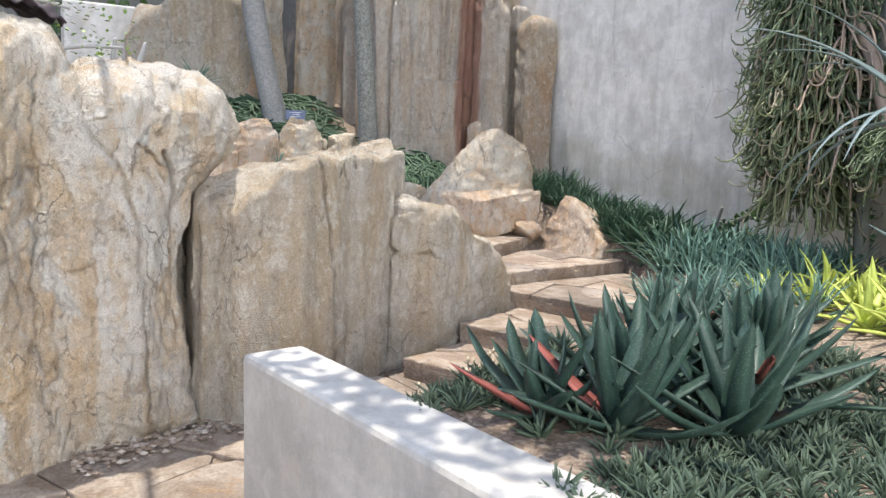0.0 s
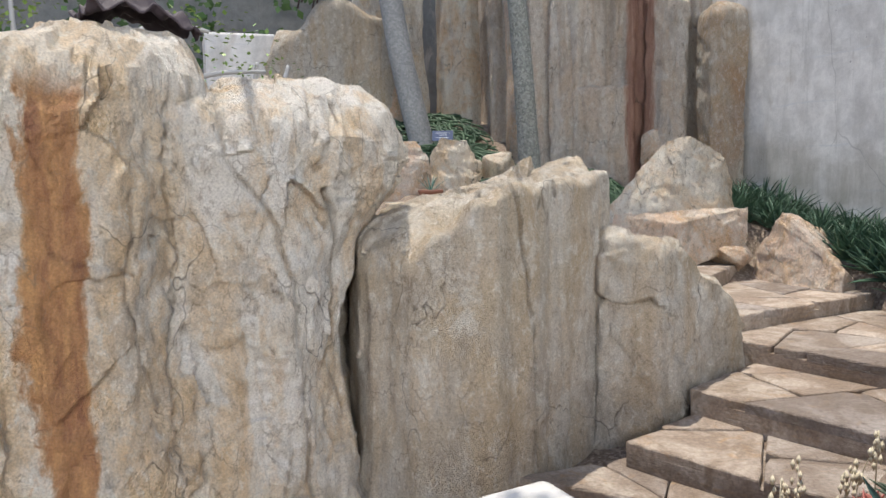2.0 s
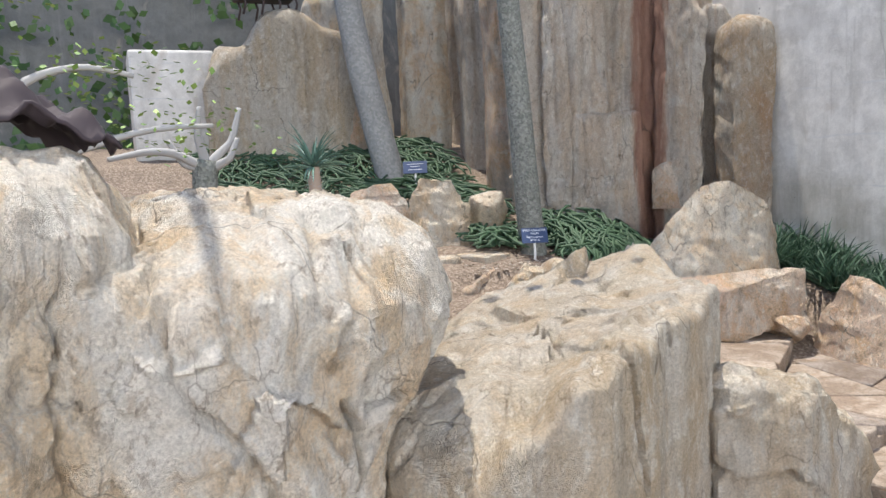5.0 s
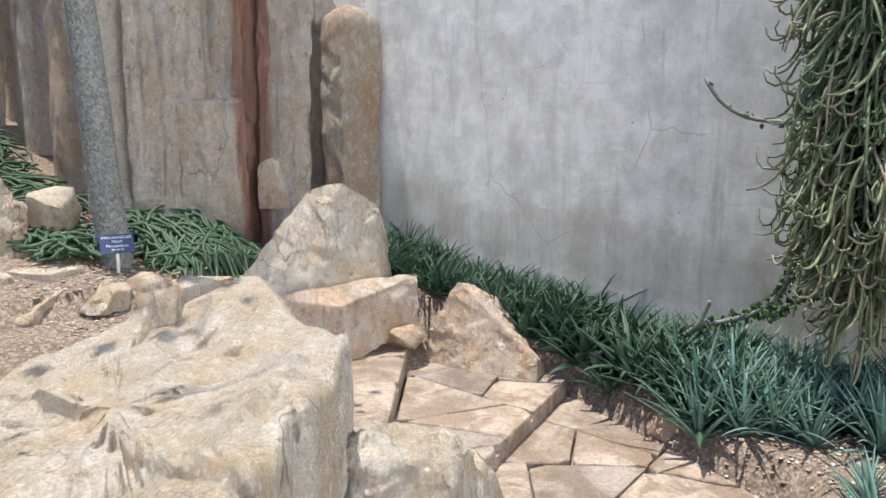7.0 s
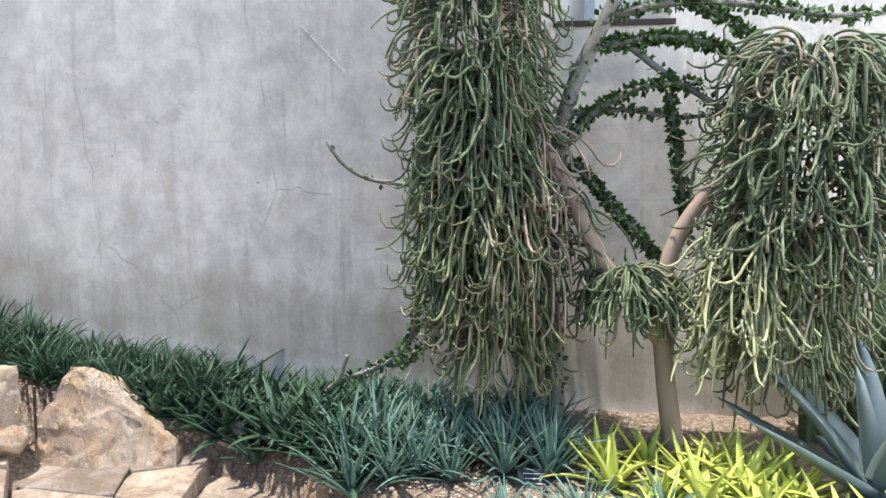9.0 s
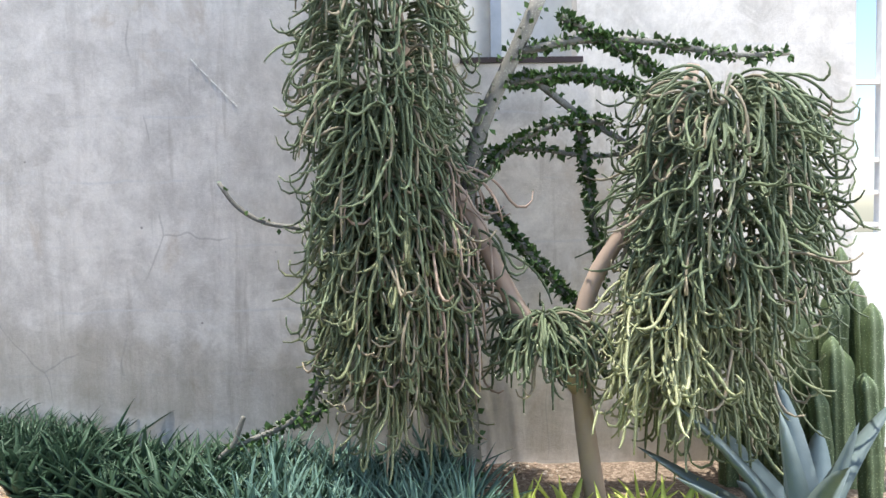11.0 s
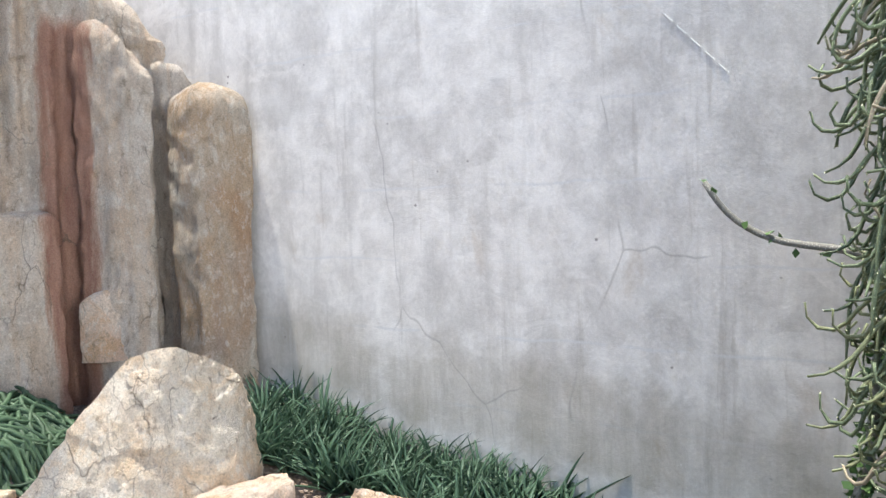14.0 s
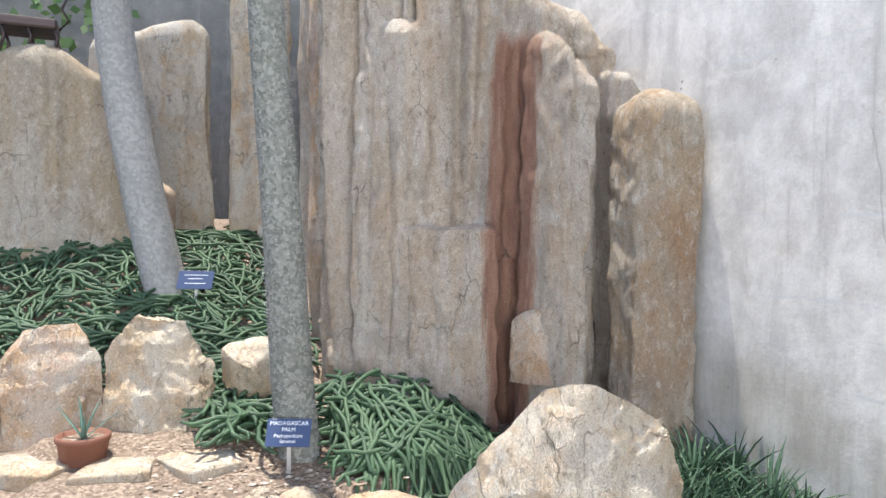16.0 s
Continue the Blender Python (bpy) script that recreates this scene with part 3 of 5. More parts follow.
# pale diagonal streak on the concrete, of five thin white slivers
wall_streak = thing("scratch_mark", (WALL, 4.14, 2.88), "pale diagonal streak on the concrete wall", "mark", kind="structure")
for k in range(5):
    bm = bmesh.new()
    block(bm, (-0.003, -0.026, -0.003), (0.001, 0.026, 0.003), 0.001)
    part("wall_streak", bm, WHITE_FRAME, wall_streak).matrix_local = pose(0, 0.108 - 0.054 * k, 0.114 - 0.057 * k, 46, 0, 0)


# ---- low wall ----
def low_wall():
    ob = thing("low_wall", (0.72, 2.5, 0), "low pale concrete retaining wall beside the bed", "wall", kind="structure")
    ob.matrix_world = pose(0.60, 2.5, 0, 0, 0, 9.5)
    bm = bmesh.new()
    block(bm, (0.0, -4.6, -0.1), (0.235, 0.0, 0.75), 0.02)
    part("wall_body", bm, CONCRETE_LIGHT, ob)


low_wall()


# ---- large rocks ----
def bowl(points, power=3.0):
    """A smooth height over a plan, from (x, y, z) knots."""
    k = np.array(points, float)

    def height(x, y):
        d = ((k[:, 0] - x) ** 2 + (k[:, 1] - y) ** 2 + 0.004) ** (power / 2)
        return float((k[:, 2] / d).sum() / (1 / d).sum())
    return height


rock("rock_outcrop", [(-0.52, 3.42), (-0.15, 3.5), (0.17, 3.74), (0.2, 4.5), (-0.6, 4.6)], -0.15,
     bowl([(-0.3, 3.9, 2.05), (0.0, 3.9, 2.01), (0.14, 4.0, 1.92), (-0.5, 3.8, 1.93), (-0.2, 4.4, 1.97)]), ROCK_A,
     "large pale sandstone outcrop with a rust-red vertical vein", edge=0.22, bump=0.04, rough=0.024, crag=0.022, around=340, up=200, seed=1.0, facet=0.026, hollows=((0.0, 1.15, 0.09, 0.3, 0.06), (-0.2, 1.35, 0.15, 0.2, -0.05)),
     splits=((((0.06, 1.85), (0.0, 1.5), (0.04, 1.2), (-0.02, 0.8), (0.02, 0.2)), 0.05), (((-0.1, 1.45), (-0.14, 1.1), (-0.06, 0.7)), 0.03), (((0.02, 1.3), (-0.12, 1.26)), 0.03)))
rock("rock_outcrop", [(-2.2, 2.9), (-1.2, 3.2), (-0.5, 3.4), (-0.42, 4.3), (-1.6, 4.6), (-2.4, 4.0)], -0.15,
     bowl([(-0.6, 3.8, 2.0), (-1.2, 3.8, 2.15), (-2.0, 3.6, 2.1)]), ROCK_A,
     "broad pale sandstone outcrop beside the rust-red vein", edge=0.25, bump=0.06, rough=0.024, crag=0.022, around=200, up=100, seed=2.0, facet=0.015)
rock("rock_outcrop", [(0.05, 3.74), (0.4, 3.76), (0.76, 3.95), (0.93, 4.3), (0.85, 4.85), (0.08, 4.78)], -0.15,
     bowl([(0.14, 4.05, 1.78), (0.3, 4.15, 1.86), (0.55, 4.2, 1.83), (0.95, 4.3, 1.72), (0.5, 4.7, 1.86)]), ROCK_A,
     "rounded tan sandstone outcrop with deep cracks", edge=0.2, bump=0.04, rough=0.024, crag=0.022, around=340, up=200, seed=3.0, batter=-0.24, facet=0.022,
     waist=((-0.2, 0.2, 0.6, 0.95, 1.2, 1.42, 1.6), (-0.13, -0.16, -0.23, -0.23, -0.14, 0.0, 0.03)),
     hollows=((0.68, 1.58, 0.2, 0.2, -0.06), (0.35, 0.8, 0.2, 0.35, -0.04)),
     splits=((((0.64, 1.8), (0.58, 1.67), (0.51, 1.5)), 0.05), (((0.16, 1.8), (0.18, 1.55), (0.33, 1.35), (0.41, 1.1), (0.44, 0.7), (0.46, 0.1)), 0.045),
             (((0.54, 1.42), (0.65, 1.15), (0.68, 1.0), (0.74, 0.5)), 0.11), (((0.51, 1.82), (0.5, 1.66)), 0.03), (((0.33, 1.35), (0.24, 1.1), (0.22, 0.7)), 0.025)))
rock("rock_pillar", [(0.69, 4.1), (0.71, 3.9), (0.86, 3.75), (1.2, 3.68), (2.02, 4.14), (2.2, 4.75), (1.5, 4.95), (0.78, 4.65)], -0.15,
     bowl([(0.70, 3.9, 1.12), (0.72, 4.15, 1.22), (0.86, 3.74, 1.12), (0.88, 4.0, 1.28), (1.0, 3.78, 1.26), (1.02, 4.0, 1.36), (1.15, 3.74, 1.38), (1.3, 3.8, 1.43), (1.6, 3.95, 1.45), (2.0, 4.2, 1.47), (2.1, 4.7, 1.53), (1.15, 4.3, 1.37), (0.85, 4.5, 1.25), (1.45, 4.2, 1.40), (1.75, 4.4, 1.42)]), ROCK_B,
     "blocky grey-brown sandstone pillar with a flat broken top", edge=0.05, bump=0.012, rough=0.009, grooves=0.02, crown=0.034, soften=1, facet=0.008, around=300, up=160, seed=4.0,
     splits=((((1.3, 1.5), (1.36, 1.2), (1.42, 0.8), (1.44, 0.2)), 0.06), (((1.62, 1.5), (1.6, 1.1), (1.64, 0.4)), 0.025)))
rock("wedge_rock", [(1.86, 4.02), (2.1, 3.86), (2.5, 4.0), (2.9, 4.2), (2.85, 4.6), (2.0, 4.7)], 0.0,
     bowl([(1.95, 4.1, 1.18), (2.2, 4.1, 1.14), (2.5, 4.2, 0.92), (2.88, 4.3, 0.56)]), ROCK_B,
     "wedge-shaped tan rock leaning on the sandstone pillar", edge=0.06, bump=0.03, rough=0.018, crag=0.03, soften=1, around=150, up=70, seed=5.0, facet=0.016,
     splits=((((1.85, 0.86), (2.0, 0.84), (2.12, 0.88)), 0.035), (((2.16, 1.15), (2.14, 0.8), (2.16, 0.2)), 0.02)))

# cliff of upright slabs against the wall
rock("rock_pillar", [(4.62, 6.7), (4.7, 6.6), (4.93, 6.56), (4.98, 6.92), (4.66, 6.95)], 0.9, lambda x, y: 2.97, ROCK_SLIM,
     "slim rounded sandstone pillar against the concrete wall", edge=0.17, bump=0.035, rough=0.012, soften=4, seed=6.0, batter=0.06, facet=0.006, grooves=0.0, up=120)
rock("rock_cliff", [(3.42, 7.95), (3.7, 7.62), (4.15, 7.4), (4.45, 7.2), (4.6, 7.22), (4.82, 7.14), (4.95, 8.6), (3.8, 8.8)], 0.9, bowl([(3.5, 7.8, 3.75), (4.2, 7.4, 3.7), (4.6, 7.2, 3.5), (4.8, 7.2, 3.35), (4.9, 8.4, 3.8), (4.0, 8.6, 3.9)]), ROCK_P,
     "tall grooved sandstone cliff with a red vein", edge=0.15, bump=0.015, rough=0.02, grooves=0.12, around=380, up=190, seed=7.0, batter=0.0, facet=0.014, hollows=((3.95, 2.75, 0.12, 0.4, 0.1), (4.12, 2.5, 0.07, 0.35, 0.06)))


# ---- boulders round the steps ----
hewn("boulder", [(3.12, 6.38, 0.9), (3.3, 6.28, 1.08), (3.45, 5.96, 0.85), (4.0, 5.78, 0.85), (4.28, 5.9, 0.85), (4.2, 5.92, 1.38), (4.12, 5.93, 1.57),
                 (3.86, 5.98, 1.70), (3.74, 6.12, 1.69), (4.2, 6.3, 0.85), (3.6, 6.62, 0.9), (3.95, 6.3, 1.5), (3.42, 6.06, 1.0)],
     ROCK_S, "pale limestone boulder leaning at the head of the steps", seed=11.0)
hewn("boulder", [(3.12, 5.98, 0.8), (3.15, 5.95, 1.12), (3.5, 5.62, 0.75), (3.5, 5.64, 1.05), (4.0, 5.5, 0.9), (4.05, 5.53, 1.16), (4.16, 5.68, 1.12),
                 (4.0, 5.95, 0.75), (4.0, 5.95, 1.08), (3.6, 5.6, 0.72)], ROCK_PINK, "flat pinkish stone under the pale boulder", seed=12.0)
hewn("boulder", [(4.05, 5.52, 0.5), (4.02, 5.05, 0.5), (4.1, 4.72, 0.5), (4.14, 4.74, 0.74), (4.1, 5.45, 0.86), (4.16, 5.31, 1.13), (4.2, 5.22, 1.11),
                 (4.18, 4.95, 0.88), (4.5, 5.4, 0.6), (4.45, 4.8, 0.6), (4.42, 5.2, 1.0)], ROCK_PINK, "pointed pinkish-tan boulder among the aloes", seed=13.0)
for i, (size, place, mat, label, turn) in enumerate((
        ((0.55, 0.36, 0.26), (4.0, 5.62, 0.78), ROCK_PINK, "low pinkish stone beside the upper step", 20),
        ((0.20, 0.26, 0.30), (4.36, 4.47, 0.64), ROCK_S, "small ochre stone at the edge of the bed", 10),
        ((0.16, 0.22, 0.30), (4.42, 4.2, 0.64), ROCK_PINK, "small pinkish stone half hidden by aloes", 70),
        ((0.34, 0.28, 0.26), (4.05, 3.86, 0.55), ROCK_PINK, "rough brown stone beside the landing", 30),
        ((0.22, 0.5, 0.24), (3.78, 3.42, 0.5), ROCK_S, "pale flat stone edging the landing", -25),
        ((0.56, 0.36, 0.26), (2.48, 7.0, 1.03), ROCK_PINK, "dark brownish stone edging the terrace", 15),
        ((0.46, 0.3, 0.24), (2.80, 6.86, 1.06), ROCK, "ochre-brown stone edging the terrace", 35),
        ((0.5, 0.34, 0.25), (3.02, 6.72, 1.06), ROCK_S, "grey stone edging the terrace", -30),
        ((0.44, 0.36, 0.27), (3.2, 6.5, 1.06), ROCK_S, "pale broken stone edging the terrace", 10),
        ((0.4, 0.24, 0.16), (3.2, 6.2, 0.98), ROCK, "orange-brown flat stone edging the terrace", -35),
        ((0.5, 0.4, 0.3), (0.25, 5.9, 1.2), ROCK_PINK, "reddish boulder behind the outcrop", 0),
        ((0.6, 0.4, 0.34), (0.85, 6.5, 1.25), ROCK_S, "pale boulder behind the outcrop", 40))):
    boulder("boulder", size, place, mat, label, turn, seed=20 + i, rough=0.02, detail=4)
hewn("boulder", [(1.62, 7.75, 1.0), (2.28, 7.68, 1.0), (1.72, 7.8, 1.42), (1.96, 7.88, 1.76), (2.16, 7.88, 1.77), (2.27, 7.8, 1.6), (2.22, 8.35, 1.1), (1.7, 8.3, 1.1), (1.9, 8.15, 1.7)],
     ROCK_PINK, "pale boulder streaked with red on the terrace", seed=14.0)
hewn("boulder", [(2.27, 7.7, 1.0), (2.76, 7.6, 1.0), (2.82, 7.8, 1.05), (2.28, 7.82, 1.62), (2.42, 7.85, 1.8), (2.66, 7.8, 1.77), (2.79, 7.76, 1.55), (2.7, 8.2, 1.1), (2.3, 8.2, 1.1), (2.5, 8.1, 1.76)],
     ROCK_S, "wrinkled pale boulder on the terrace", seed=15.0, rough=0.035)
boulder("boulder", (0.40, 0.36, 0.50), (2.98, 7.86, 1.5), ROCK_S, "small broken stone among trailing stems", 20, seed=41, facets=14)

# cliff: a block with a ledge, and a column beside the red vein
rock("rock_cliff", [(3.70, 7.58), (3.86, 7.36), (4.16, 7.2), (4.25, 7.55), (3.9, 7.8)], 0.9, lambda x, y: 2.26, ROCK_P,
     "sandstone block with a flat ledge on the cliff", edge=0.05, bump=0.03, rough=0.018, grooves=0.03, facet=0.012, seed=16.0, batter=0.0)
rock("rock_cliff", [(3.60, 7.75), (3.72, 7.55), (3.86, 7.5), (3.92, 7.75)], 0.9, lambda x, y: 3.4, ROCK_P,
     "narrow grooved sandstone rib on the cliff", edge=0.1, bump=0.03, rough=0.018, grooves=0.04, facet=0.01, seed=17.0, batter=0.0, around=80)
rock("rock_cliff", [(4.30, 7.28), (4.42, 6.94), (4.53, 6.9), (4.58, 7.06), (4.52, 7.35)], 0.9,
     bowl([(4.35, 7.1, 3.3), (4.6, 6.95, 3.05), (4.7, 7.0, 3.0)]), ROCK_P,
     "brownish sandstone column beside the red vein", edge=0.1, bump=0.035, rough=0.02, grooves=0.05, facet=0.012, seed=18.0, batter=0.0, around=90)
rock("rock_cliff", [(4.22, 7.22), (4.27, 7.1), (4.44, 7.0), (4.5, 7.14)], 1.45, lambda x, y: 1.84, ROCK_PINK,
     "small rounded red-brown bulge on the cliff", edge=0.10, bump=0.02, rough=0.01, seed=19.0, batter=0.0, around=70, up=20)

rock("rock_cliff", [(4.72, 7.06), (4.8, 6.98), (4.95, 6.98), (4.96, 7.2), (4.72, 7.2)], 0.9, bowl([(4.6, 7.0, 3.2), (4.8, 7.0, 3.14), (4.93, 7.0, 3.02)]), ROCK_P,
     "brownish sandstone shoulder behind the slim pillar", edge=0.08, bump=0.03, rough=0.015, grooves=0.03, facet=0.012, seed=20.0, batter=0.0, around=90)
rock("rock_outcrop", [(0.55, 4.7), (0.8, 4.62), (1.05, 4.65), (1.05, 5.0), (0.6, 5.0)], -0.1, lambda x, y: 1.25, ROCK_B,
     "shaded brown rock in the gap between outcrop and pillar", edge=0.08, bump=0.04, rough=0.015, facet=0.012, seed=21.0, around=70)

# slabs further back
for foot, base, top, label, mat, seed in (
        ([(1.0, 10.0), (1.9, 9.85), (2.62, 9.95), (2.55, 10.5), (1.2, 10.6)], 1.3, bowl([(1.2, 10.2, 3.2), (1.85, 10.1, 3.56), (2.4, 10.2, 3.35), (1.02, 10.2, 2.8)]), "broad rounded sandstone slab on the far terrace", ROCK_B, 31.0),
        ([(2.4, 9.95), (2.7, 9.9), (2.86, 10.1), (2.5, 10.4)], 1.3, lambda x, y: 2.6, "low reddish slab leaning on the rounded slab", ROCK_PINK, 32.0),
        ([(2.2, 10.6), (2.7, 10.5), (3.15, 10.5), (3.2, 11.0), (2.3, 11.1)], 1.4, bowl([(2.2, 10.7, 3.85), (3.2, 10.6, 4.0)]), "tall yellow-ochre sandstone slab at the back", ROCK, 33.0),
        ([(3.3, 10.3), (3.6, 10.1), (3.78, 10.2), (3.7, 10.7), (3.35, 10.7)], 1.4, lambda x, y: 4.6, "tall narrow sandstone column at the back", ROCK_S, 34.0),
        ([(3.72, 9.6), (4.0, 9.4), (4.2, 9.5), (4.1, 10.0), (3.8, 10.0)], 1.3, lambda x, y: 4.6, "tall narrow grey sandstone column", ROCK_P, 35.0),
        ([(3.55, 8.7), (3.75, 8.5), (4.2, 8.6), (4.3, 9.2), (3.7, 9.2)], 1.1, lambda x, y: 4.4, "tall reddish sandstone column beside the cliff", ROCK_PINK, 36.0),
        ([(4.0, 10.6), (5.0, 10.2), (5.2, 11.2), (4.2, 11.4)], 1.3, lambda x, y: 4.8, "tall shaded sandstone column at the back", ROCK_P, 37.0)):
    rock("rock_slab", foot, base, top, mat, label, edge=0.16, bump=0.04, rough=0.012, grooves=0.03, around=100, up=50, seed=seed, batter=0.03)

bm = bmesh.new()
block(bm, (0.35, 10.5, 1.2), (1.2, 11.3, 3.2), 0.03)
tagged(part("concrete_block", bm, CONCRETE), "grey cast concrete block on the far terrace", "block")

# closing walls; west and south are unseen, added pale to bounce light
# dark copy of the plaster: the shade at the back is in its colour
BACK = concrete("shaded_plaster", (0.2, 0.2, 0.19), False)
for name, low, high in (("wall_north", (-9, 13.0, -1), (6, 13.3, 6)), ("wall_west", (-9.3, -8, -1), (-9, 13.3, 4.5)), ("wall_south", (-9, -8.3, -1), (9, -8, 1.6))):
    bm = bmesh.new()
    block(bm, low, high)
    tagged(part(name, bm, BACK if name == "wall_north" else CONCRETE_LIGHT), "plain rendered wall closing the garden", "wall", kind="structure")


# ---- flagstones ----
def cut(poly, p, d):
    """The two halves of a convex polygon on either side of a line."""
    n = np.array((-d[1], d[0]))
    sides = ([], [])
    k = len(poly)
    for i in range(k):
        a, b = np.array(poly[i]), np.array(poly[(i + 1) % k])
        sa, sb = (a - p) @ n, (b - p) @ n
        sides[0 if sa >= 0 else 1].append(tuple(a))
        if sa * sb < 0:
            m = tuple(a + (b - a) * sa / (sa - sb))
            sides[0].append(m)
            sides[1].append(m)
    return [s for s in sides if len(s) > 2]


def area(poly):
    p = np.array(poly)
    return abs((p[:, 0] * np.roll(p[:, 1], -1) - p[:, 1] * np.roll(p[:, 0], -1)).sum()) / 2


def pieces(poly, count, rng):
    work = [poly]
    while len(work) < count:
        work.sort(key=area)
        big = work.pop()
        mid = np.array(big).mean(0) + np.array((rng.uniform(-0.06, 0.06), rng.uniform(-0.06, 0.06)))
        p = np.array(big)
        c = np.cov((p - p.mean(0)).T)
        long = np.linalg.eigh(c)[1][:, 1]
        a = math.atan2(long[1], long[0]) + math.pi / 2 + rng.uniform(-0.5, 0.5)
        work += cut(big, mid, (math.cos(a), math.sin(a)))
    return work


def flagstone(poly, z, thick, parent, rng, gap=0.003, name="flagstone", mat=None):
    p = np.array(poly)
    if (p[:, 0] * np.roll(p[:, 1], -1) - p[:, 1] * np.roll(p[:, 0], -1)).sum() < 0:
        p = p[::-1]
    mid = p.mean(0)
    ring = resample(p, max(14, int(len(p) * 4)))
    r = np.linalg.norm(ring - mid, axis=1, keepdims=True)
    ring = ring + (mid - ring) / np.maximum(r, 0.05) * (gap + 0.006 * np.array([[rng.random()] for _ in ring]))
    n = len(ring)
    tilt = (rng.uniform(-0.012, 0.012), rng.uniform(-0.012, 0.012))
    lift = rng.uniform(-0.006, 0.004)
    verts = []
    for inset, h in ((0.0, -thick), (0.0, -0.009), (0.004, -0.002), (0.014, 0.0)):
        for q in ring:
            v = q + (mid - q) / max(np.linalg.norm(q - mid), 0.05) * inset
            verts.append((v[0], v[1], z + h + lift + (v - mid) @ np.array(tilt) + 0.005 * wobble(v[0], v[1], z, 7, 3)))
    faces = [tuple(range(n))[::-1], tuple(3 * n + k for k in range(n))]
    for j in range(3):
        for k in range(n):
            k2 = (k + 1) % n
            faces.append((j * n + k, j * n + k2, (j + 1) * n + k2, (j + 1) * n + k))
    ob = raw(name, [(v[0] - mid[0], v[1] - mid[1], v[2] - z) for v in verts], faces, mat or FLAG, smooth=False)
    ob.location = (mid[0], mid[1], z)
    ob.parent = parent
    return ob


def solid(bm, poly, low, high):
    ring = [bm.verts.new((*p, low)) for p in poly] + [bm.verts.new((*p, high)) for p in poly]
    n = len(poly)
    bm.faces.new(ring[:n][::-1])
    bm.faces.new(ring[n:])
    for k in range(n):
        bm.faces.new((ring[k], ring[(k + 1) % n], ring[n + (k + 1) % n], ring[n + k]))
    bmesh.ops.recalc_face_normals(bm, faces=bm.faces)


TREADS = (
    ([(1.30, 3.78), (1.95, 3.12), (2.25, 2.92), (1.95, 3.8)], 0.18, 4),
    ([(1.80, 3.70), (2.15, 2.92), (2.7, 2.95), (2.5, 3.95)], 0.30, 4),
    ([(2.27, 3.88), (2.60, 2.95), (3.3, 3.15), (3.1, 4.25)], 0.42, 5),
    ([(2.86, 4.22), (3.10, 3.52), (3.25, 3.14), (3.75, 3.4), (4.36, 4.64), (3.05, 4.6)], 0.53, 8),
    ([(2.86, 4.36), (4.32, 4.61), (4.38, 4.8), (4.12, 5.62), (2.8, 4.75)], 0.625, 8),
    ([(2.5, 4.6), (2.98, 4.85), (4.03, 5.58), (3.8, 5.9), (3.1, 6.05), (2.3, 5.3)], 0.735, 8),
    ([(2.1, 5.05), (2.4, 5.25), (3.1, 5.95), (3.1, 6.55), (2.6, 7.2), (2.05, 6.6)], 0.87, 9),
    ([(1.5, 5.7), (1.98, 6.45), (2.45, 7.5), (1.7, 7.7), (1.1, 6.4)], 0.99, 8))


# ---- plants ----
def rosette(leaves, length, width, mat, name="aloe", spread=(0.5, 1.35), droop=0.5, thick=0.012, seed=0, steps=6):
    """A rosette of fleshy leaves in one mesh, round the origin."""
    rng = random.Random(seed)
    verts, faces = [], []
    for i in range(leaves):
        t = i / leaves
        rise = spread[0] + (spread[1] - spread[0]) * t + rng.uniform(-0.15, 0.15)
        size = length * (0.75 + 0.35 * rng.random()) * (1.05 - 0.25 * t)
        blade(verts, faces, size, width * rng.uniform(0.85, 1.15), rise, droop * rng.uniform(0.3, 1.5), thick, i * 2.399 + rng.uniform(-0.3, 0.3), steps, (0, 0, 0.0), rng.uniform(-0.04, 0.04))
    # all leaves spring from one short heart
    heart = len(verts)
    verts += [(0, 0, 0), (0, 0, -0.01)]
    per = (steps + 1) * 4
    for i in range(leaves):
        k = i * per
        faces += [(heart, k, k + 1), (heart, k + 1, k + 2), (heart + 1, k + 2, k + 3), (heart + 1, k + 3, k)]
    me = bpy.data.meshes.new(name)
    me.from_pydata(verts, [], faces)
    me.polygons.foreach_set("use_smooth", [True] * len(me.polygons))
    me.materials.append(mat)
    return me


def strew_parts(name, plants, spots, label, group, rng, scale=(0.8, 1.2), sink=0.01, tilt=12):
    """Rosettes whose leaves are parts: each plant of the list is built once and then copied."""
    for i, (x, y) in enumerate(spots):
        m = pose(x, y, ground_level(x, y) - sink, rng.uniform(-tilt, tilt), rng.uniform(-tilt, tilt), rng.uniform(0, 360))
        s = rng.uniform(*scale)
        if i < len(plants):
            ob = plants[i]
            ob.matrix_world = m
        else:
            ob = copy_thing(plants[i % len(plants)], m)
        ob.scale = (s, s, s)
        tagged(ob, label, "succulent", group)


def strew(name, meshes, spots, label, group, rng, scale=(0.8, 1.2), sink=0.01, tilt=14, category="succulent"):
    for x, y in spots:
        ob = new(name, rng.choice(meshes))
        s = rng.uniform(*scale)
        ob.matrix_world = pose(x, y, ground_level(x, y) - sink, rng.uniform(-tilt, tilt), rng.uniform(-tilt, tilt), rng.uniform(0, 360)) @ Matrix.Scale(s, 4)
        tagged(ob, label, category, group)


def scatter(rng, count, test, low, high, apart):
    found = []
    for _ in range(count * 40):
        p = (rng.uniform(low[0], high[0]), rng.uniform(low[1], high[1]))
        if test(*p) and all((p[0] - q[0]) ** 2 + (p[1] - q[1]) ** 2 > apart * apart for q in found):
            found.append(p)
            if len(found) == count:
                break
    return found


